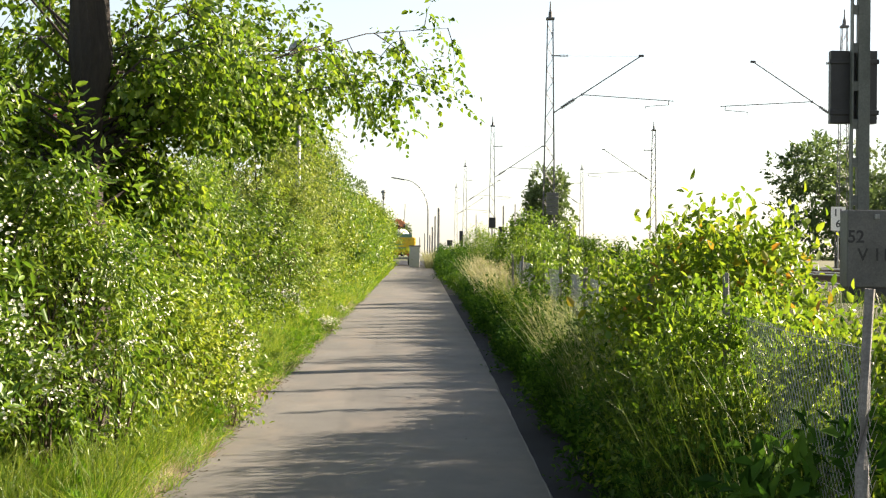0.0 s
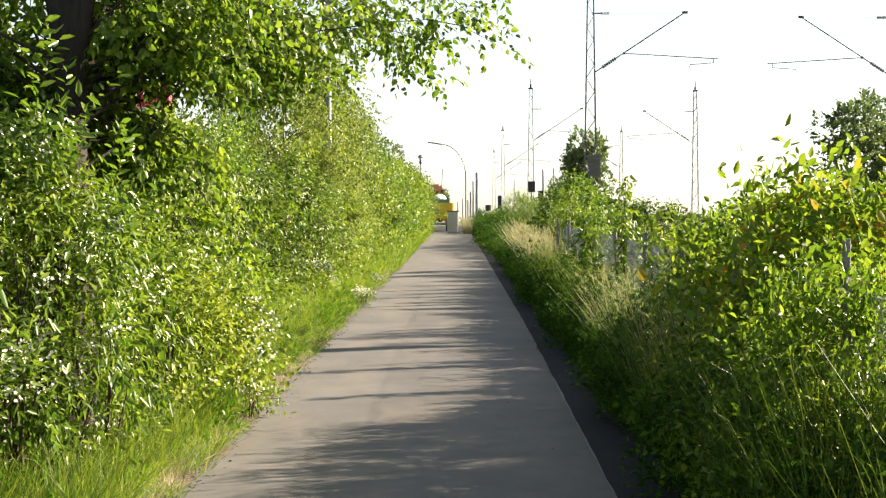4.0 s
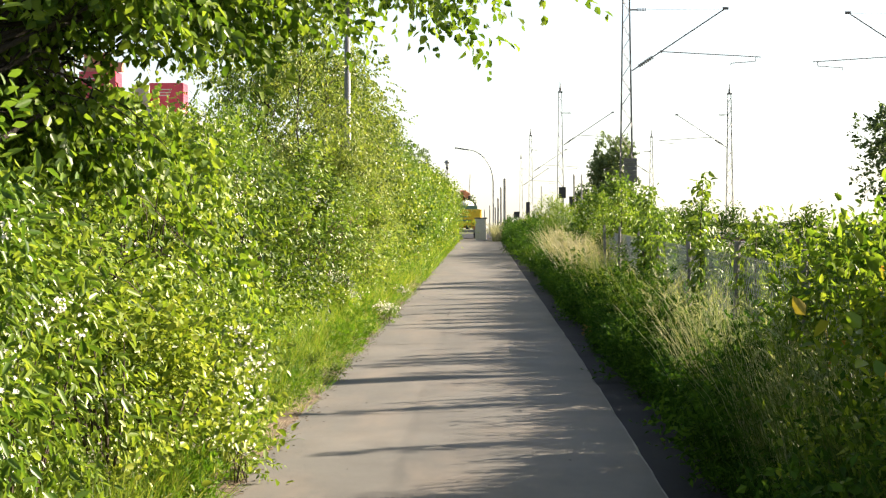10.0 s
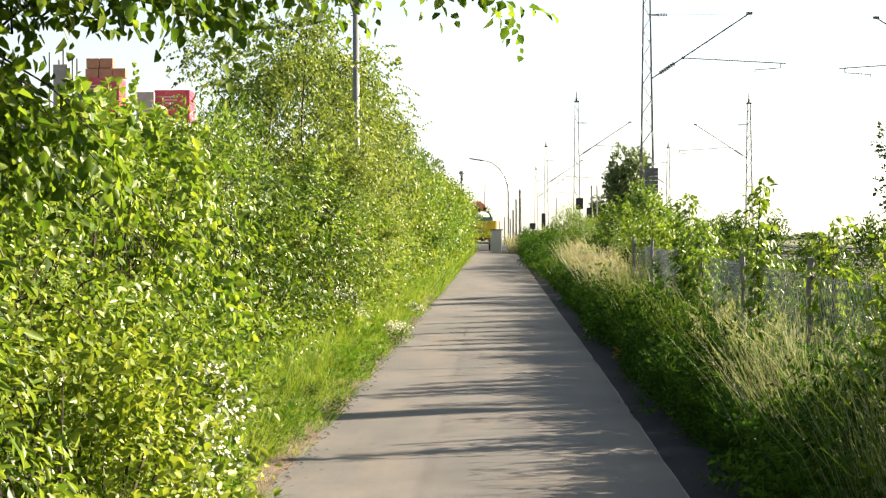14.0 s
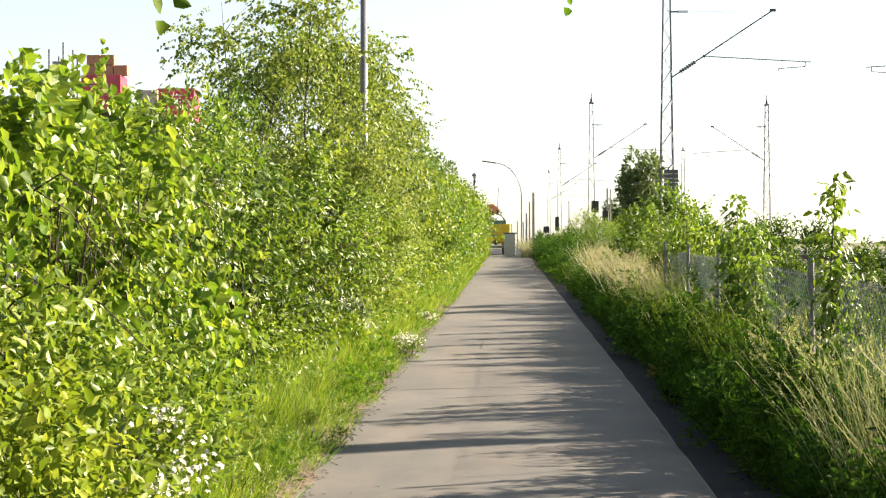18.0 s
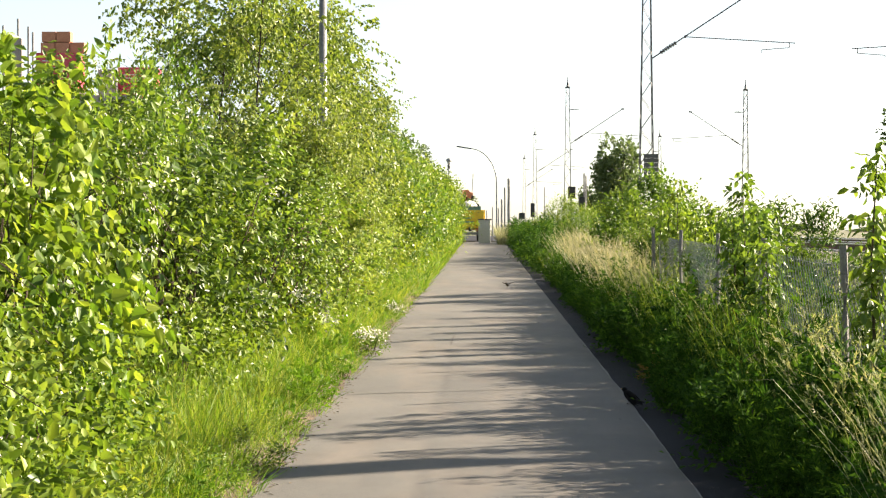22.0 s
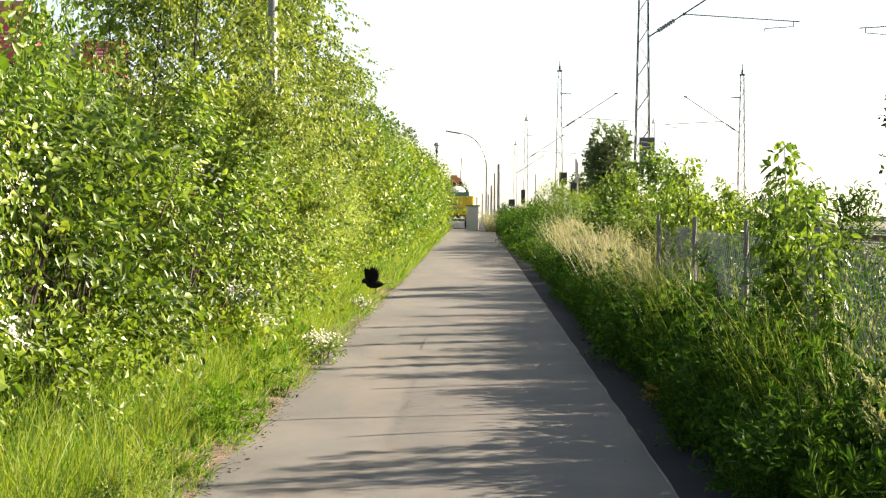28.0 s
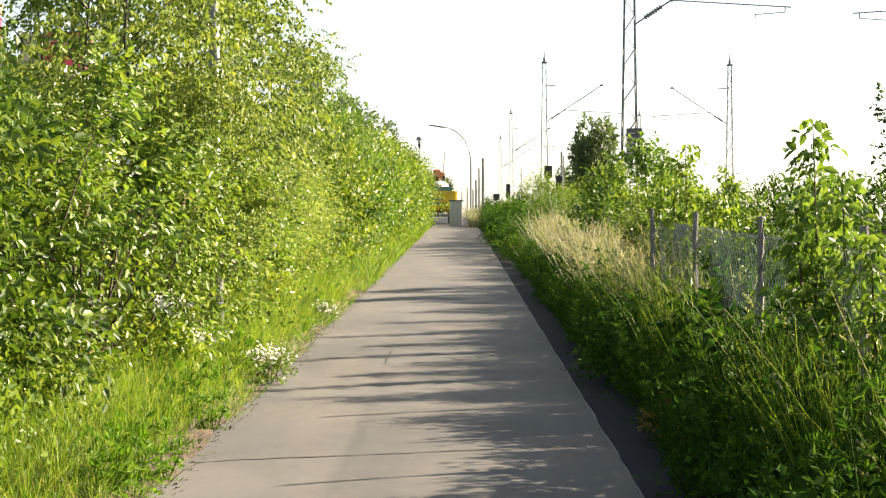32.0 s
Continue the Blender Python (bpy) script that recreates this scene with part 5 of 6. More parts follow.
def signal_mast():
    x, y = 6.33, 23.9
    ob = thing("signal_mast", Matrix.Translation((x, y, 0.98)), "grey-green railway signal mast of two steel channels, seen from behind", "railway signal")
    for cx, w in ((-0.118, 0.022), (0.045, 0.17)):
        bm = bmesh.new()
        box(bm, (cx, 0, 2.6), (w, 0.14, 5.2), 0.006)
        part("channel", bm, STEEL_GREEN, ob)
    for k in range(9):
        bm = bmesh.new()
        box(bm, (-0.072, -0.05, 0.35 + k * 0.55), (0.08, 0.012, 0.14), 0.003)
        part("batten_plate", bm, STEEL_GREEN, ob)
    bm = bmesh.new()
    box(bm, (-0.06, 0.17, 3.10), (0.68, 0.16, 1.06), 0.018)
    part("signal_screen", bm, BLACK, ob, "dark back of the signal screen")
    bm = bmesh.new()
    box(bm, (-0.06, 0.08, 3.47), (0.72, 0.03, 0.07), 0.008)
    part("screen_batten", bm, BLACK, ob)
    bm = bmesh.new()
    box(bm, (-0.06, 0.08, 2.73), (0.72, 0.03, 0.07), 0.008)
    part("screen_batten", bm, BLACK, ob)
    cab = thing("switch_cabinet", Matrix.Translation((6.36, 23.2, 0.98)), "grey metal switch cabinet with black numbers on a dark plinth", "cabinet")
    bm = bmesh.new()
    box(bm, (0.03, 0, 0.75), (0.92, 0.42, 1.08), 0.02)
    part("body", bm, GREY_PAINT, cab)
    bm = bmesh.new()
    box(bm, (0, 0, 0.1), (0.8, 0.38, 0.24), 0.01)
    part("plinth", bm, BLACK, cab)
    bm = bmesh.new()
    box(bm, (-0.02, -0.225, 1.2), (0.075, 0.03, 0.07), 0.012)
    part("lock", bm, GALV, cab)
    text_on("52", "black number", -0.31, -0.213, 0.91, 0.24, BLACK, cab)
    text_on("V 110", "black letters and number", 0.0, -0.213, 0.66, 0.24, BLACK, cab)
    board = thing("distance_board", Matrix.Translation((17.15, 68.1, 0.9)), "white railway distance board with black numbers", "sign")
    bm = bmesh.new()
    box(bm, (0, 0, 2.35), (0.6, 0.03, 0.98), 0.006)
    part("plate", bm, SIGN_WHITE, board)
    bm = bmesh.new()
    rod(bm, (0, 0.04, -0.1), (0, 0.04, 2.6), 0.035, None, 8)
    part("post", bm, GALV, board)
    text_on("11", "black number", 0, -0.018, 2.58, 0.42, BLACK, board)
    text_on("6", "black number", 0, -0.018, 2.13, 0.42, BLACK, board)


signal_mast()


def small_signals():
    for x, y, top, w, h in ((4.12, 98.0, 3.87, 0.4, 0.62), (3.48, 150.0, 3.85, 0.34, 1.2), (1.96, 120.0, 2.72, 0.4, 0.42), (4.55, 96.0, 3.3, 0.3, 0.7)):
        ob = thing("shunting_signal", Matrix.Translation((x, y, 0.95)), "small black railway signal on a slim post", "railway signal", "small signals")
        bm = bmesh.new()
        box(bm, (0, 0, top - 0.95 - h / 2), (w, 0.2, h), 0.02)
        part("screen", bm, BLACK, ob)
        bm = bmesh.new()
        rod(bm, (0, 0.1, -0.1), (0, 0.1, top - 0.95 - h * 0.6), 0.05, None, 8)
        part("post", bm, GALV, ob)


small_signals()


def poles():
    for x, y, top, r in ((1.28, 135, 5.4, 0.13), (1.05, 142, 4.9, 0.09), (0.86, 148, 4.1, 0.11), (0.7, 165, 3.6, 0.09), (0.2, 185, 4.0, 0.08), (13.9, 250, 9.4, 0.13), (9.6, 300, 9.0, 0.12), (-0.4, 210, 3.9, 0.08), (4.75, 97.5, 4.5, 0.07)):
        ob = thing("timber_pole", Matrix.Translation((x, y, ground_z(x, y))), "weathered grey timber pole beside the railway", "pole", "timber poles")
        bm = bmesh.new()
        tube(bm, [(0, 0, -0.2), (0.01, 0, (top - 1) * 0.5), (0, 0, top - 0.97)], [r, r * 0.9, r * 0.75], 10)
        part("shaft", bm, CONCRETE, ob)
        bm = bmesh.new()
        rod(bm, (0, 0, top - 0.98), (0, 0, top - 0.9), r * 0.85, r * 0.3, 10)
        part("cap", bm, GALV, ob)


poles()


# ---- street lamps ----
def lamps():
    src = None
    for x, y in ((-2.3, 30.9), (-2.72, 114.0)):
        z = ground_z(x, y)
        if src:
            copy_thing(src, Matrix.Translation((x, y, z - 0.3)))
            continue
        src = thing("street_lamp", Matrix.Translation((x, y, z)), "slim grey street lamp with a mushroom-shaped hood", "street lamp", "mushroom lamps")
        bm = bmesh.new()
        tube(bm, [(0, 0, -0.2), (0, 0, 1.2), (0, 0, 1.25), (0, 0, 4.75)], [0.075, 0.075, 0.055, 0.045], 14)
        part("pole", bm, GALV, src, "", True)
        bm = bmesh.new()
        tube(bm, [(0, 0, 4.72), (0, 0, 4.85), (0, 0, 4.92), (0, 0, 5.0)], [0.05, 0.09, 0.10, 0.06], 16)
        part("collar", bm, STEEL, src)
        bm = bmesh.new()
        tube(bm, [(0, 0, 5.0), (0, 0, 5.1), (0, 0, 5.22)], [0.075, 0.11, 0.15], 18)
        part("bowl", bm, GLASS_LAMP, src, "milky lamp bowl", True)
        bm = bmesh.new()
        tube(bm, [(0, 0, 5.2), (0, 0, 5.26), (0, 0, 5.33), (0, 0, 5.38), (0, 0, 5.4)], [0.20, 0.19, 0.15, 0.08, 0.02], 20)
        part("hood", bm, GALV, src, "", True)
    ob = thing("street_lamp", Matrix.Translation((0.45, 150, 1.0)), "tall curved street lamp arching over the road", "street lamp")
    bm = bmesh.new()
    pts = [(0, 0, -0.2), (0, 0, 4.6)] + [(-2.3 + 2.3 * math.cos(a), 0, 4.6 + 2.85 * math.sin(a)) for a in np.linspace(0.15, 1.5, 9)]
    tube(bm, pts, [0.075, 0.065] + [0.055 - 0.003 * k for k in range(9)], 10)
    part("pole", bm, GALV, ob)
    bm = bmesh.new()
    box(bm, (-2.75, 0, 7.53), (1.25, 0.26, 0.11), 0.04, Euler((0, radians(9), 0)).to_matrix())
    part("lamp_head", bm, GALV, ob)


lamps()


# ---- truck and block at the path's end ----
def wheel(parent, x, y, z, r=0.48, w=0.28):
    bm = bmesh.new()
    tube(bm, [(-w / 2, 0, 0), (-w * 0.4, 0, 0), (w * 0.4, 0, 0), (w / 2, 0, 0)], [r * 0.88, r, r, r * 0.88], 20)
    tyre = part("wheel", bm, TYRE, parent)
    tyre.matrix_basis = Matrix.Translation((x, y, z))
    bm = bmesh.new()
    tube(bm, [(-w * 0.52, 0, 0), (w * 0.52, 0, 0)], [r * 0.5, r * 0.5], 14)
    part("rim", bm, GALV, tyre)


def truck():
    ob = thing("tipper_truck", Matrix.Translation((-1.72, 101.5, 0.98)), "yellow tipper truck with loading crane parked at the path's end", "truck")
    bm = bmesh.new()
    box(bm, (0, 0.05, 1.2), (2.45, 0.08, 1.0), 0.02)
    part("tailgate", bm, YELLOW, ob, "yellow tailgate")
    for s in (-1, 1):
        bm = bmesh.new()
        box(bm, (s * 1.2, 2.5, 1.2), (0.07, 4.8, 1.0), 0.02)
        for k in range(5):
            box(bm, (s * 1.25, 0.3 + k * 1.1, 1.2), (0.06, 0.1, 0.98), 0.01)
        part("side_wall", bm, YELLOW, ob)
    bm = bmesh.new()
    box(bm, (0, 2.5, 0.72), (2.4, 4.8, 0.1), 0.01)
    part("bed_floor", bm, RUST, ob)
    bm = bmesh.new()
    box(bm, (0.2, 0.06, 1.79), (1.7, 0.05, 0.26), 0.01)
    for q in range(2):
        box(bm, (0.15, -0.006, 1.05 + 0.22 * q), (1.1 - 0.3 * q, 0.02, 0.09), 0.004)
    part("tailgate_panel", bm, PANEL_GREEN, ob, "green panel above the tailgate")
    bm = bmesh.new()
    for s in (-0.45, 0.45):
        box(bm, (s, 3.6, 0.66), (0.14, 7.4, 0.26), 0.01)
    part("chassis", bm, BLACK, ob)
    bm = bmesh.new()
    box(bm, (0, -0.02, 0.42), (2.4, 0.12, 0.14), 0.02)
    part("rear_bumper", bm, GALV, ob)
    for s in (-1, 1):
        bm = bmesh.new()
        box(bm, (s * 0.95, -0.06, 0.6), (0.4, 0.06, 0.13), 0.015)
        part("tail_light", bm, RED, ob)
    for x in (-0.95, 0.95):
        for y in (1.1, 6.3):
            wheel(ob, x, y, 0.48)
    bm = bmesh.new()
    box(bm, (0, 6.6, 1.2), (2.3, 1.7, 1.2), 0.15)
    part("cab", bm, YELLOW, ob)
    bm = bmesh.new()
    box(bm, (0, 5.73, 1.55), (1.2, 0.03, 0.3), 0.02)
    part("cab_window", bm, PANE, ob)
    bm = bmesh.new()
    bmesh.ops.create_icosphere(bm, subdivisions=3, radius=1, matrix=Matrix.Translation((0.35, 2.0, 1.75)) @ Matrix.Diagonal((0.55, 1.5, 0.5, 1)))
    for vv in bm.verts:
        vv.co += vv.normal * 0.08 * noise.noise(vv.co * 3)
    part("rubble", bm, PLASTER, ob, "pale heap of rubble in the bed", True)
    bm = bmesh.new()
    box(bm, (0.12, 5.2, 1.8), (0.3, 0.36, 1.5), 0.04)
    part("crane_column", bm, RUST, ob, "dark red-brown crane column")
    bm = bmesh.new()
    box(bm, (0.16, 5.1, 2.78), (0.42, 0.8, 0.3), 0.06)
    box(bm, (0.4, 4.9, 2.62), (0.3, 0.4, 0.36), 0.05, Euler((0, 0.5, 0)).to_matrix())
    part("crane_head", bm, ORANGE, ob, "faded orange crane head")
    bm = bmesh.new()
    box(bm, (0.5, 4.6, 2.2), (0.14, 0.2, 0.8), 0.03, Euler((0.2, 0.15, 0)).to_matrix())
    box(bm, (0.7, 4.3, 1.95), (0.5, 0.3, 0.3), 0.05)
    part("crane_arm", bm, BLACK, ob)
    bm = bmesh.new()
    rod(bm, (0.5, 5.2, 2.4), (0.58, 5.2, 3.9), 0.02, None, 6)
    part("aerial", bm, STEEL, ob)
    blk = thing("concrete_block", Matrix.Translation((-0.47, 97.0, ground_z(0, 97))), "grey concrete block with a dark cap at the path's end", "concrete block")
    bm = bmesh.new()
    box(bm, (0, 0, 0.6), (0.62, 0.7, 1.2), 0.03)
    part("body", bm, PLASTER, blk)
    bm = bmesh.new()
    box(bm, (0.02, 0, 1.23), (0.72, 0.78, 0.06), 0.01)
    part("cap", bm, STEEL, blk)
    tagged(raw("road", [(-14, 99, 0.985), (2.3, 99, 0.985), (2.3, 190, 0.985), (-14, 190, 0.985)], [(0, 1, 2, 3)], ASPHALT), "grey asphalt road beyond the path", "road", kind="structure")


truck()


# ---- building site behind the hedge ----
def building_site():
    x0, y0 = -12.75, 57.5
    ob = thing("house_shell", Matrix.Translation((x0 - 2.6, y0 + 5, ground_z(-10, 57))), "unfinished grey house shell with a concrete slab roof", "house")
    bm = bmesh.new()
    box(bm, (0, -5, 2.35), (9.6, 0.3, 4.7), 0.01)
    part("front_wall", bm, CONCRETE, ob)
    bm = bmesh.new()
    box(bm, (4.65, 0, 2.35), (0.3, 9.7, 4.7), 0.01)
    part("side_wall", bm, CONCRETE, ob)
    bm = bmesh.new()
    box(bm, (0, 0, 4.82), (10.2, 10.6, 0.22), 0.02)
    part("slab", bm, CONCRETE, ob)
    top = ground_z(-10, 57) + 4.93
    for dx, dy, rows, label in ((0.33, 0.0, ((3, 0.0), (2, -0.06)), "red film-wrapped pallet of clay blocks with loose blocks on top"), (1.7, 4.2, (), "red film-wrapped pallet of clay blocks with an even top")):
        pal = thing("block_pallet", Matrix.Translation((x0 + dx, y0 + dy, top)), label, "pallet", "block pallets")
        bm = bmesh.new()
        box(bm, (0, 0, 0.07), (1.2, 0.9, 0.14), 0.01)
        part("pallet_base", bm, TWIG, pal)
        bm = bmesh.new()
        box(bm, (0, 0, 0.66), (1.18, 0.9, 1.04), 0.03)
        part("film_wrap", bm, RED, pal, "red film wrapping")
        z = 1.2
        for n, off in rows:
            for i in range(n):
                bm = bmesh.new()
                box(bm, (off + (i - (n - 1) / 2) * 0.42 + (0.12 if n == 3 else 0), -0.1, z + 0.14), (0.395, 0.33, 0.29), 0.008)
                part("clay_block", bm, BRICK, pal)
            z += 0.31
        bm = bmesh.new()
        for q in range(3):
            box(bm, (-0.1 + 0.02 * q, -0.452, 0.95 - q * 0.1), (0.6 - q * 0.12, 0.008, 0.035), 0.001)
        part("print", bm, PLASTER, pal, "pale printed bars on the film")
    for k in range(5):
        prop = thing("steel_prop", Matrix.Translation((x0 - 0.9 - 0.22 * k, y0 + 1.6 + 0.3 * (k % 2), top)), "galvanised steel prop on the slab", "prop", "steel props")
        bm = bmesh.new()
        rod(bm, (0, 0, 0), (0, 0, 2.0 + 0.2 * (k % 3)), 0.035, None, 8)
        box(bm, (0, 0, 0.01), (0.14, 0.14, 0.02))
        part("tube", bm, GALV, prop)
    wall = thing("concrete_wall", Matrix.Translation((x0 + 1.1, y0 + 3.4, top)), "grey precast concrete wall piece on the slab", "wall")
    bm = bmesh.new()
    box(bm, (-0.2, 0, 0.54), (0.58, 0.2, 1.08), 0.01)
    part("panel", bm, CONCRETE, wall)
    wall = thing("concrete_wall", Matrix.Translation((x0 - 1.15, y0 + 0.6, top)), "grey precast concrete wall piece standing on the slab", "wall")
    bm = bmesh.new()
    box(bm, (0, 0, 0.85), (0.45, 0.2, 1.7), 0.01)
    part("panel", bm, CONCRETE, wall)
    tower = thing("far_tower", Matrix.Translation((-14.2, 170, 1.0)), "pale plastered tower rising far behind the hedge", "tower")
    bm = bmesh.new()
    box(bm, (0, 0, 6.7), (1.8, 1.8, 13.4), 0.05)
    part("shaft", bm, PLASTER, tower)
    bm = bmesh.new()
    box(bm, (0, 0, 13.5), (2.0, 2.0, 0.2), 0.04)
    part("roof", bm, ROOF, tower)


building_site()


# ---- distance ----
def far_tree(seed, h, r, label, twigs=900, leaf=0.45):
    rng = np.random.RandomState(seed)
    ob = thing("far_tree", Matrix(), label, "tree")
    bm = bmesh.new()
    tube(bm, [(0, 0, -0.3), (0.1, 0, h * 0.3), (0, 0.1, h * 0.75)], [h * 0.022, h * 0.016, h * 0.005], 8)
    for k in range(9):
        a = k * 2.4
        z = h * rng.uniform(0.25, 0.6)
        tube(bm, [(0, 0, z), (math.cos(a) * r * 0.4, math.sin(a) * r * 0.4, z + h * 0.12), (math.cos(a) * r * 0.75, math.sin(a) * r * 0.75, z + h * 0.2)], [h * 0.009, h * 0.005, h * 0.002], 5)
    part("trunk", bm, BARK, ob)
    starts, outs = [], []
    for k in range(16):
        c = unit(rng.normal(size=3)) * np.array([r * 0.62, r * 0.62, h * 0.3]) + np.array([0, 0, h * 0.62])
        m = twigs // 16
        q = unit(rng.normal(size=(m, 3)))
        starts.append(c + q * rng.uniform(0.3, 1, (m, 1)) ** 0.5 * np.array([r * 0.42, r * 0.42, h * 0.17]))
        outs.append(q)
    v, f = twig_leaves(np.concatenate(starts), np.concatenate(outs), h * 0.06, 7, leaf, leaf * 0.6, rng, 0.4)
    raw("crown", v, f, LEAF_FAR_HAZE, ob)
    return ob


def distance():
    t1 = far_tree(201, 8.2, 4.2, "leafy green tree beyond the railway", 1100, 0.31)
    t1.matrix_basis = Matrix.Translation((24.6, 98, 0.6))
    copy_thing(t1, pose(29.5, 104, 0.6, 0, 0, 120))
    copy_thing(t1, pose(27.0, 92, 0.4, 0, 0, 220) @ Matrix.Diagonal((0.8, 0.8, 0.8, 1)))
    t2 = far_tree(202, 21.5, 7.5, "large dark tree standing alone far along the railway", 1000, 0.9)
    t2.matrix_basis = Matrix.Translation((31.2, 400, 0.5)) @ Matrix.Diagonal((0.85, 0.85, 1.12, 1))
    copy_thing(t2, pose(26.5, 430, 0.5, 0, 0, 100) @ Matrix.Diagonal((0.6, 0.6, 0.55, 1)))
    copy_thing(t2, pose(-4.0, 260, 0.5, 0, 0, 40) @ Matrix.Diagonal((0.36, 0.36, 0.29, 1)))
    t4 = far_tree(205, 5.2, 2.0, "dark green tree behind the far end of the hedge", 700, 0.16)
    t4.matrix_basis = Matrix.Translation((-4.6, 84, 0.75))
    for x, y, a, z in ((-5.4, 78, 60, 0.95), (-4.0, 90, 150, 0.9), (-6.5, 86, 220, 1.1), (-4.3, 73, 300, 0.8)):
        copy_thing(t4, pose(x, y, 0.7, 0, 0, a) @ Matrix.Diagonal((z, z, z, 1)))
    t3 = far_tree(204, 21.5, 7.5, "tree in the woods on the horizon, haze put into its leaf colour", 200, 1.9)
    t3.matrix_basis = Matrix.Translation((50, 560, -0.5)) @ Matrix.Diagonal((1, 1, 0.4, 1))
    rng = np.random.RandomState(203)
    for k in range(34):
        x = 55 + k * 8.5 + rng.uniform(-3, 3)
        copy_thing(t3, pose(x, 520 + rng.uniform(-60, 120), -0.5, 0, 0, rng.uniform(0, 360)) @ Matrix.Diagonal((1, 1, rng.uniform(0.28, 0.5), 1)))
    ob = thing("far_hall", Matrix.Translation((188, 430, 0.5)), "long low hall with a grey-blue roof on the horizon", "hall")
    bm = bmesh.new()
    box(bm, (0, 0, 1.0), (150, 30, 2.0), 0.1)
    part("wall", bm, CONCRETE, ob)
    bm = bmesh.new()
    vs = [bm.verts.new(p) for p in ((-76, -16, 2.0), (76, -16, 2.0), (76, 16, 2.0), (-76, 16, 2.0), (-52, 0, 4.2), (60, 0, 4.2))]
    for q in ((0, 1, 5, 4), (2, 3, 4, 5), (1, 2, 5), (3, 0, 4), (3, 2, 1, 0)):
        bm.faces.new([vs[i] for i in q])
    part("roof", bm, ROOF, ob)
    tagged(raw("field", [(20, 110, 1.02), (900, 110, 1.02), (900, 1500, 1.02), (20, 1500, 1.02)], [(0, 1, 2, 3)], FIELD), "dry yellow-green field beyond the tracks", "field", kind="structure")


distance()


# ---- small plants and litter at the path's edges ----
def flower_clump(x, y, h, r, seed):
    rng = np.random.RandomState(seed)
    ob = thing("flower_clump", Matrix.Translation((x, y, ground_z(x, y))), "low clump of white flowers at the edge of the path", "flowers", "white flower clumps")
    p, q = crown_points(120, h, r, rng, 0.0, 0.2, 0, 16)
    v, f = twig_leaves(p, q + np.array([0, 0, 0.4]), 0.1, 6, 0.035, 0.016, rng, 0.6, False)
    raw("foliage", v, f, LEAF_MID, ob)
    stems_of(ob, h, r, rng, 6, 0.004)
    blossom(ob, p[p[:, 2] > h * 0.55], 14 if h < 0.5 else 30, rng)


for k, (x, y, h, r) in enumerate(((-1.6, 29.4, 0.28, 0.13), (-1.72, 15.25, 0.22, 0.13), (-1.62, 15.1, 0.84, 0.15), (-1.72, 36.0, 0.16, 0.14))):
    flower_clump(x, y, h, r, 300 + k)


def litter():
    """Grit, twigs and withered leaves along the path's edges."""
    rng = np.random.RandomState(310)
    n = 3600
    left = rng.uniform(size=n) < 0.72
    y = rng.uniform(8, 50, n)
    x = np.where(left, -1.66 + rng.normal(size=n) * 0.065, 1.36 + rng.normal(size=n) * 0.09)
    z = np.array([ground_z(0, b) for b in y]) + np.where(x > 0.9, 0.0, 0.014)
    d = rng.normal(size=(n, 3)) * np.array([1, 1, 0.15])
    v, f = leaves(np.stack([x, y, z + 0.004], 1), d, np.tile(np.array([0.0, 0, 1]), (n, 1)) + rng.normal(size=(n, 3)) * 0.2, rng.uniform(0.012, 0.045, n), rng.uniform(0.006, 0.02, n))
    tagged(raw("leaf_litter", v, f, GRIT), "brown leaf litter and grit along the path edge", "litter", kind="stuff")
    m = 160
    x, y = rng.uniform(-1.5, 0.8, m), rng.uniform(9, 60, m)
    z = np.array([ground_z(0, b) for b in y]) + 0.022
    d = rng.normal(size=(m, 3)) * np.array([1, 1, 0.1])
    v, f = leaves(np.stack([x, y, z], 1), d, np.tile(np.array([0.0, 0, 1]), (m, 1)), rng.uniform(0.01, 0.035, m), rng.uniform(0.004, 0.014, m))
    tagged(raw("path_litter", v, f, CRACK), "scattered small leaves and crumbs on the path", "litter", kind="stuff")


litter()


def crack(pts, width, seed):
    """A thin dark line on the concrete, such as a crack."""
    rng = np.random.RandomState(seed)
    v, f = [], []
    n = 26
    for i in range(n):
        t = i / (n - 1) * (len(pts) - 1)
        k = min(int(t), len(pts) - 2)
        a, b = pts[k], pts[k + 1]
        x, y = a[0] + (b[0] - a[0]) * (t - k), a[1] + (b[1] - a[1]) * (t - k)
        x, y = x + rng.normal() * 0.006, y + rng.normal() * 0.008
        w = width * rng.uniform(0.5, 1.2)
        z = ground_z(0, y) + 0.012 + 0.012 * math.sin(math.pi * min(max((x + 1.62) / 2.53, 0), 1)) + 0.0045
        across = abs(b[0] - a[0]) > abs(b[1] - a[1])
        v += [(x, y - w, z), (x, y + w, z)] if across else [(x - w, y, z), (x + w, y, z)]
        if i:
            f.append((2 * i - 2, 2 * i - 1, 2 * i + 1, 2 * i))
    tagged(raw("path_line", v, f, CRACK), "thin dark line across the concrete path", "crack", kind="structure")


for k, pts in enumerate((((-1.6, 25.35), (-0.4, 25.62), (0.7, 25.98)), ((-0.74, 30.8), (-0.73, 32.2)), ((-1.1, 32.2), (-0.2, 32.35)), ((-0.35, 28.9), (0.05, 29.0)),
                         ((-1.6, 44.2), (0.7, 44.9)), ((-1.55, 18.3), (-0.3, 18.6)), ((-1.6, 55.0), (0.7, 55.6)))):
    crack(pts, 0.009 if k else 0.012, 400 + k)


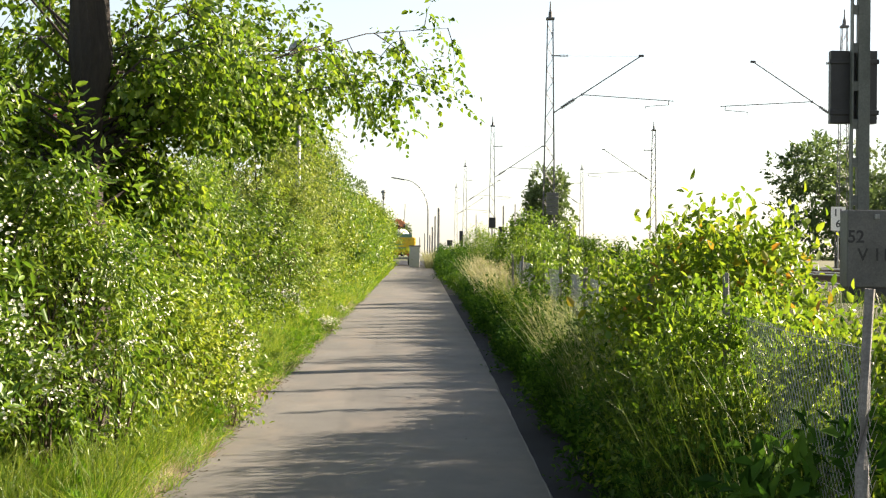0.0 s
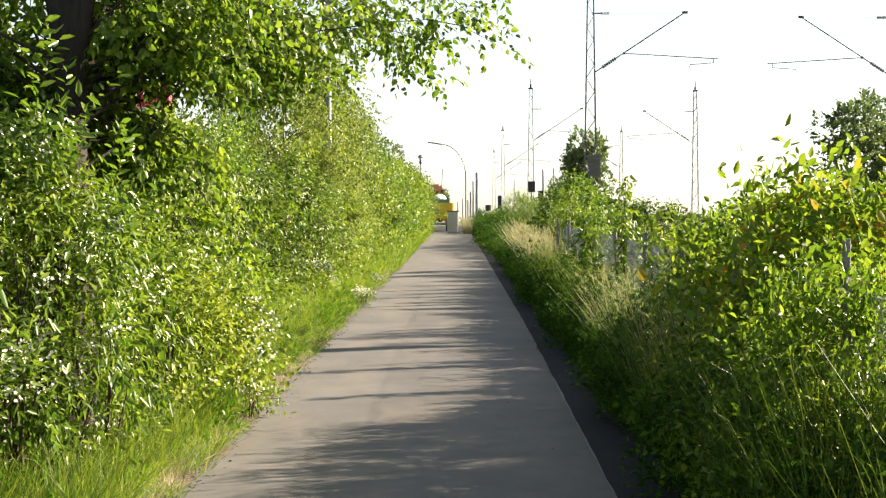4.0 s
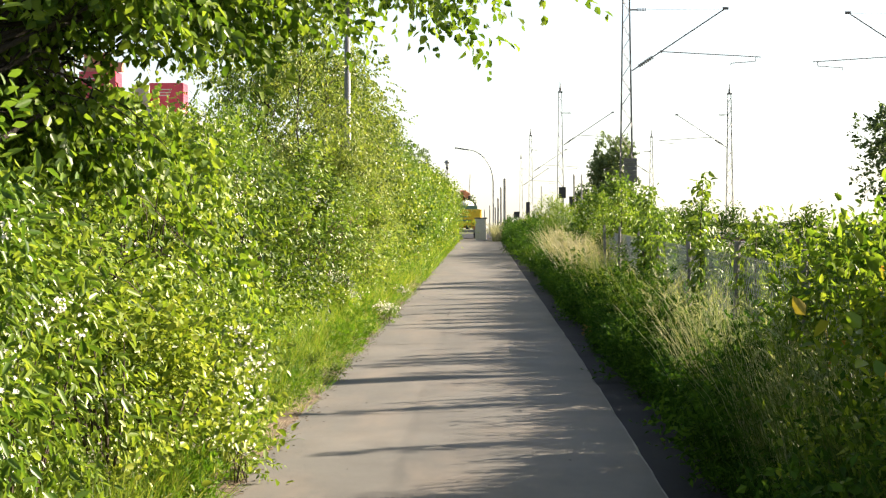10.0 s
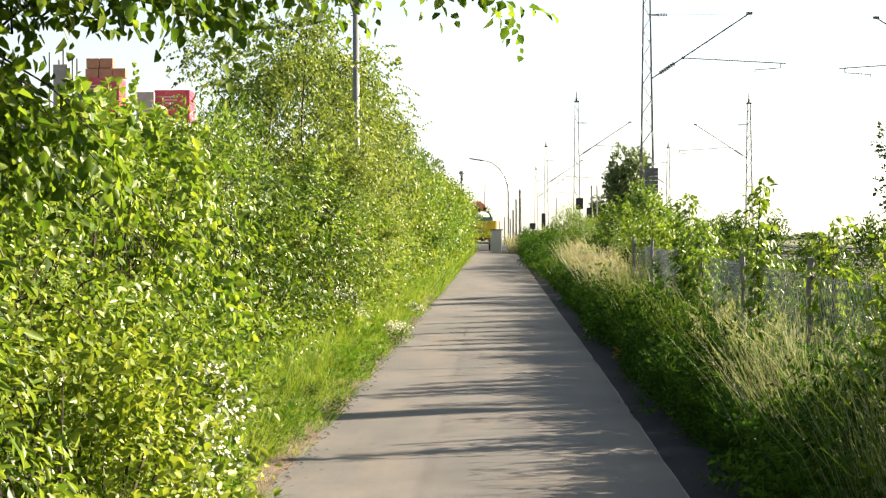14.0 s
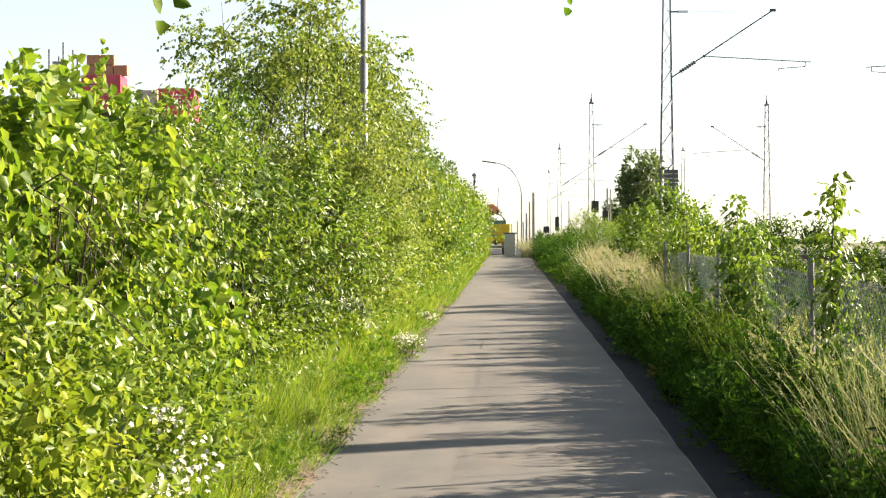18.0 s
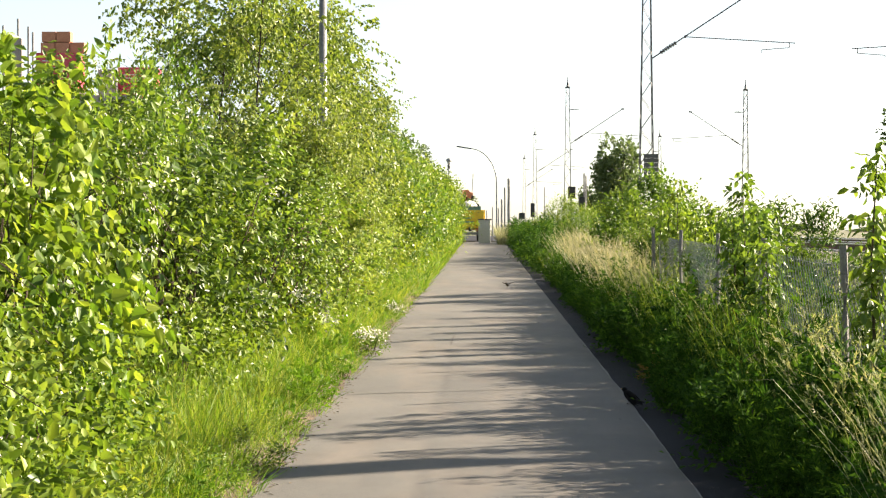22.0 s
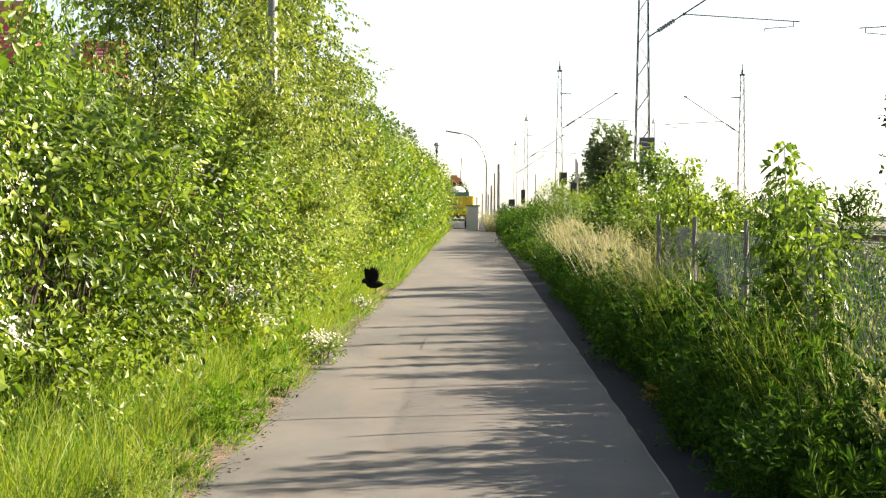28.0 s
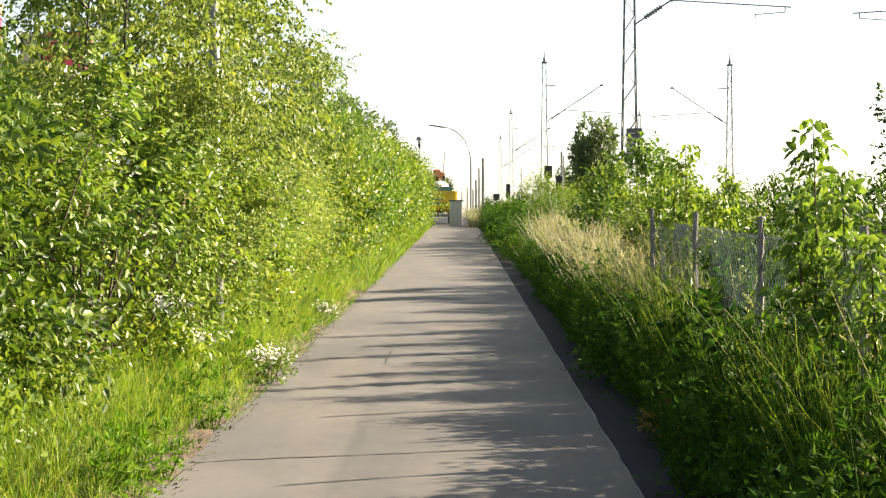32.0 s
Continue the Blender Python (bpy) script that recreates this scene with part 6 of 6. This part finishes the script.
# ---- birds ----
def feather_fan(bm, root, tips, width, thick=0.004):
    """A flat fan of feathers from a root line to the tips."""
    root, tips = [Vector(p) for p in root], [Vector(p) for p in tips]
    n = len(tips)
    for i in range(n):
        a = root[0].lerp(root[-1], i / max(1, n - 1))
        d = tips[i] - a
        s = d.cross(Vector((0, 0, 1))).normalized() * width
        up = Vector((0, 0, thick * (1 + 0.3 * (i % 2))))
        ring = [a - s, a + d * 0.6 - s * 1.1, tips[i], a + d * 0.6 + s * 1.1, a + s]
        top = [bm.verts.new(p + up) for p in ring]
        low = [bm.verts.new(p - up * 0.3) for p in ring]
        bm.faces.new(top)
        bm.faces.new(low[::-1])
        for k in range(5):
            bm.faces.new((top[k], low[k], low[(k + 1) % 5], top[(k + 1) % 5]))


def bird(name, label, mat, size, m):
    """A small bird that faces +x, its feet at the origin: body, head, beak, eyes, tail, legs and two wings."""
    ob = thing(name, m, label, "bird")
    k = size
    bm = bmesh.new()
    tube(bm, [(-0.075 * k, 0, 0.068 * k), (-0.05 * k, 0, 0.072 * k), (-0.015 * k, 0, 0.078 * k), (0.03 * k, 0, 0.088 * k), (0.06 * k, 0, 0.10 * k), (0.078 * k, 0, 0.112 * k)],
         [0.008 * k, 0.024 * k, 0.038 * k, 0.040 * k, 0.030 * k, 0.014 * k], 14)
    part("body", bm, mat, ob, "", True)
    bm = bmesh.new()
    bmesh.ops.create_uvsphere(bm, u_segments=14, v_segments=10, radius=1, matrix=Matrix.Translation((0.085 * k, 0, 0.122 * k)) @ Matrix.Diagonal((0.027 * k, 0.022 * k, 0.022 * k, 1)))
    head = part("head", bm, mat, ob, "", True)
    bm = bmesh.new()
    rod(bm, (0.108 * k, 0, 0.120 * k), (0.134 * k, 0, 0.117 * k), 0.006 * k, 0.001 * k, 8)
    part("beak", bm, BEAK, head, "orange beak" if mat == FEATHER else "")
    for s in (-1, 1):
        bm = bmesh.new()
        bmesh.ops.create_uvsphere(bm, u_segments=8, v_segments=6, radius=0.0035 * k, matrix=Matrix.Translation((0.095 * k, s * 0.020 * k, 0.127 * k)))
        part("eye", bm, BLACK, head)
        bm = bmesh.new()
        rod(bm, (-0.005 * k, s * 0.016 * k, 0.05 * k), (0.008 * k, s * 0.018 * k, 0.003 * k), 0.003 * k, None, 6)
        for a in (-0.5, 0, 0.5, math.pi):
            rod(bm, (0.008 * k, s * 0.018 * k, 0.003 * k), (0.008 * k + 0.018 * k * math.cos(a), s * 0.018 * k + 0.018 * k * math.sin(a), 0.001 * k), 0.002 * k, None, 5)
        part("leg", bm, TWIG, ob)
    bm = bmesh.new()
    feather_fan(bm, [(-0.06 * k, -0.012 * k, 0.072 * k), (-0.06 * k, 0.012 * k, 0.072 * k)], [(-0.165 * k, y * k, 0.058 * k) for y in (-0.024, -0.013, 0, 0.013, 0.024)], 0.010 * k, 0.0015)
    part("tail", bm, mat, ob)
    wings = []
    for s in (-1, 1):
        bm = bmesh.new()
        tips = [(0.005 * k, s * 0.175 * k, 0), (-0.022 * k, s * 0.172 * k, 0), (-0.045 * k, s * 0.158 * k, 0), (-0.06 * k, s * 0.135 * k, 0), (-0.066 * k, s * 0.105 * k, 0), (-0.068 * k, s * 0.075 * k, 0), (-0.066 * k, s * 0.045 * k, 0), (-0.06 * k, s * 0.02 * k, 0)]
        feather_fan(bm, [(0.03 * k, s * 0.07 * k, 0.001), (0.012 * k, 0, 0.001)], tips, 0.011 * k, 0.0015)
        tube(bm, [(0.02 * k, 0, 0), (0.034 * k, s * 0.05 * k, 0.002), (0.03 * k, s * 0.09 * k, 0.002), (0.006 * k, s * 0.17 * k, 0)], [0.010 * k, 0.009 * k, 0.006 * k, 0.002 * k], 6)
        w = part("wing", bm, mat, ob)
        w.matrix_basis = pose(0.02 * k, s * 0.028 * k, 0.098 * k)
        wings.append(w)
    return ob, wings


def wing_pose(side, k, flap, fold):
    """A wing raised by flap degrees; fold 1 lays it along the body."""
    return pose(0.02 * k, side * 0.028 * k, 0.098 * k, side * (flap * (1 - fold) - 28 * fold), 8 * fold, side * 80 * fold)


def motions():
    black, bw = bird("blackbird", "black bird with an orange beak crossing the path", FEATHER, 0.9, pose(1.6, 24.4, 0.13))
    rows = [(0, 1.75, 24.3, 0.13, 170, 0), (17.0, 1.72, 24.3, 0.13, 170, 0), (17.6, 1.35, 24.3, 0.125, 175, 0), (18.0, 1.17, 24.35, 0.125, 178, 0), (19.0, 1.08, 24.5, 0.128, 175, 0), (19.6, 1.06, 24.5, 0.128, 170, 0),
            (20.0, 0.93, 24.58, 0.128, 150, 0), (20.5, 0.90, 24.58, 0.129, 140, 0), (21.0, 0.90, 24.62, 0.129, 132, 8), (21.5, 0.89, 24.65, 0.129, 130, 10), (22.0, 0.89, 24.68, 0.129, 130, 10), (22.5, 0.87, 24.55, 0.128, 140, 8),
            (23.0, 0.86, 24.42, 0.127, 155, 0), (23.5, 0.82, 24.5, 0.128, 160, 0), (24.0, 0.76, 24.55, 0.128, 172, 0), (24.3, 0.75, 24.5, 0.128, 176, 0), (24.5, 0.72, 24.25, 0.13, 165, -10),
            (24.6, 0.69, 24.1, 0.17, 155, -20), (24.9, 0.60, 24.0, 0.23, 145, -10), (25.2, 0.50, 24.2, 0.31, 145, -18), (25.5, 0.43, 24.5, 0.31, 145, -14), (26.0, 0.18, 24.9, 0.45, 150, -10),
            (26.5, -0.10, 25.3, 0.58, 156, -10), (27.0, -0.39, 25.75, 0.70, 162, -8), (27.5, -0.65, 26.2, 0.81, 168, -8), (27.7, -0.72, 26.4, 0.84, 168, -8), (27.9, -0.86, 26.6, 0.93, 168, -6),
            (28.1, -1.04, 26.8, 1.00, 168, -14), (28.4, -1.31, 27.1, 1.04, 168, -10), (28.6, -1.51, 27.3, 1.15, 168, -18), (28.8, -1.73, 27.5, 1.21, 166, -10), (29.0, -1.97, 27.7, 1.26, 164, -12),
            (29.2, -2.13, 27.9, 1.33, 162, -10), (29.4, -2.30, 28.1, 1.46, 160, -12), (29.6, -2.53, 28.3, 1.44, 160, -6), (29.8, -2.75, 28.5, 1.48, 160, -6), (30.1, -2.95, 28.65, 1.60, 160, 0), (32, -2.95, 28.65, 1.60, 160, 0)]
    walk(black, [(t, pose(x, y, z, 0, -tilt if tilt else 0, yaw)) for t, x, y, z, yaw, tilt in rows])
    beat = [(0, 0, 1), (24.35, 0, 1), (24.5, 35, 0.5), (24.6, 62, 0.3), (24.7, 10, 0), (24.8, -25, 0), (24.9, -12, 0), (25.0, -48, 0.2)]
    beat += [(25.0 + 0.1 * k, (30, 62, 20, -38)[k % 4], 0.0) for k in range(1, 25)]
    beat += [(27.5, -26, 0.1), (27.6, -45, 0.15), (27.7, -48, 0.3), (27.8, -20, 0.6), (27.9, -10, 0.75), (28.0, 58, 0.0), (28.1, 62, 0.0), (28.2, 15, 0.0), (28.3, -32, 0.0), (28.4, -52, 0.1), (28.5, 10, 0.1),
             (28.6, 65, 0.0), (28.7, 20, 0.3), (28.8, -20, 0.75), (28.9, -50, 0.3), (29.0, -60, 0.0), (29.1, -10, 0.4), (29.2, 0, 0.8), (29.3, 50, 0.2), (29.4, 60, 0.0), (29.5, 10, 0.0), (29.6, -40, 0.0), (29.7, 10, 0.2), (29.8, 50, 0.1), (30.0, 10, 0.6), (30.2, 0, 1), (32, 0, 1)]
    for side, w in zip((-1, 1), bw):
        walk(w, [(t, wing_pose(side, 0.9, a, q)) for t, a, q in beat])
    brown, rw = bird("small_brown_bird", "small brown bird flying low over the far path", FEATHER_BROWN, 0.72, pose(1.6, 31, 0.5))
    rows = [(0, 1.75, 31.5, 0.45), (20.1, 1.72, 31.5, 0.45), (20.5, 0.80, 31.4, 0.33), (21.0, 0.57, 33.6, 0.35), (21.3, 0.49, 35.5, 0.36), (21.6, 0.32, 38.2, 0.41), (22.0, 0.08, 42.0, 0.50), (22.4, -0.16, 46.5, 0.62), (22.8, -0.52, 50.5, 0.62),
            (23.0, -0.77, 52.8, 0.77), (23.4, -1.14, 56.2, 0.92), (23.8, -1.72, 60.2, 1.19), (24.4, -2.50, 64.5, 1.72), (24.7, -2.95, 66.0, 1.85), (32, -2.95, 66.0, 1.85)]
    walk(brown, [(t, pose(x, y, z, 0, 0, 110)) for t, x, y, z in rows])
    flaps = [(0, 0, 1), (20.1, 0, 1), (20.3, 30, 0.3)] + [(20.4 + 0.1 * k, (32, 5, -30, 8)[k % 4], 0.25) for k in range(42)] + [(24.8, 0, 1), (32, 0, 1)]
    for side, w in zip((-1, 1), rw):
        walk(w, [(t, wing_pose(side, 0.72, a, q)) for t, a, q in flaps])


motions()
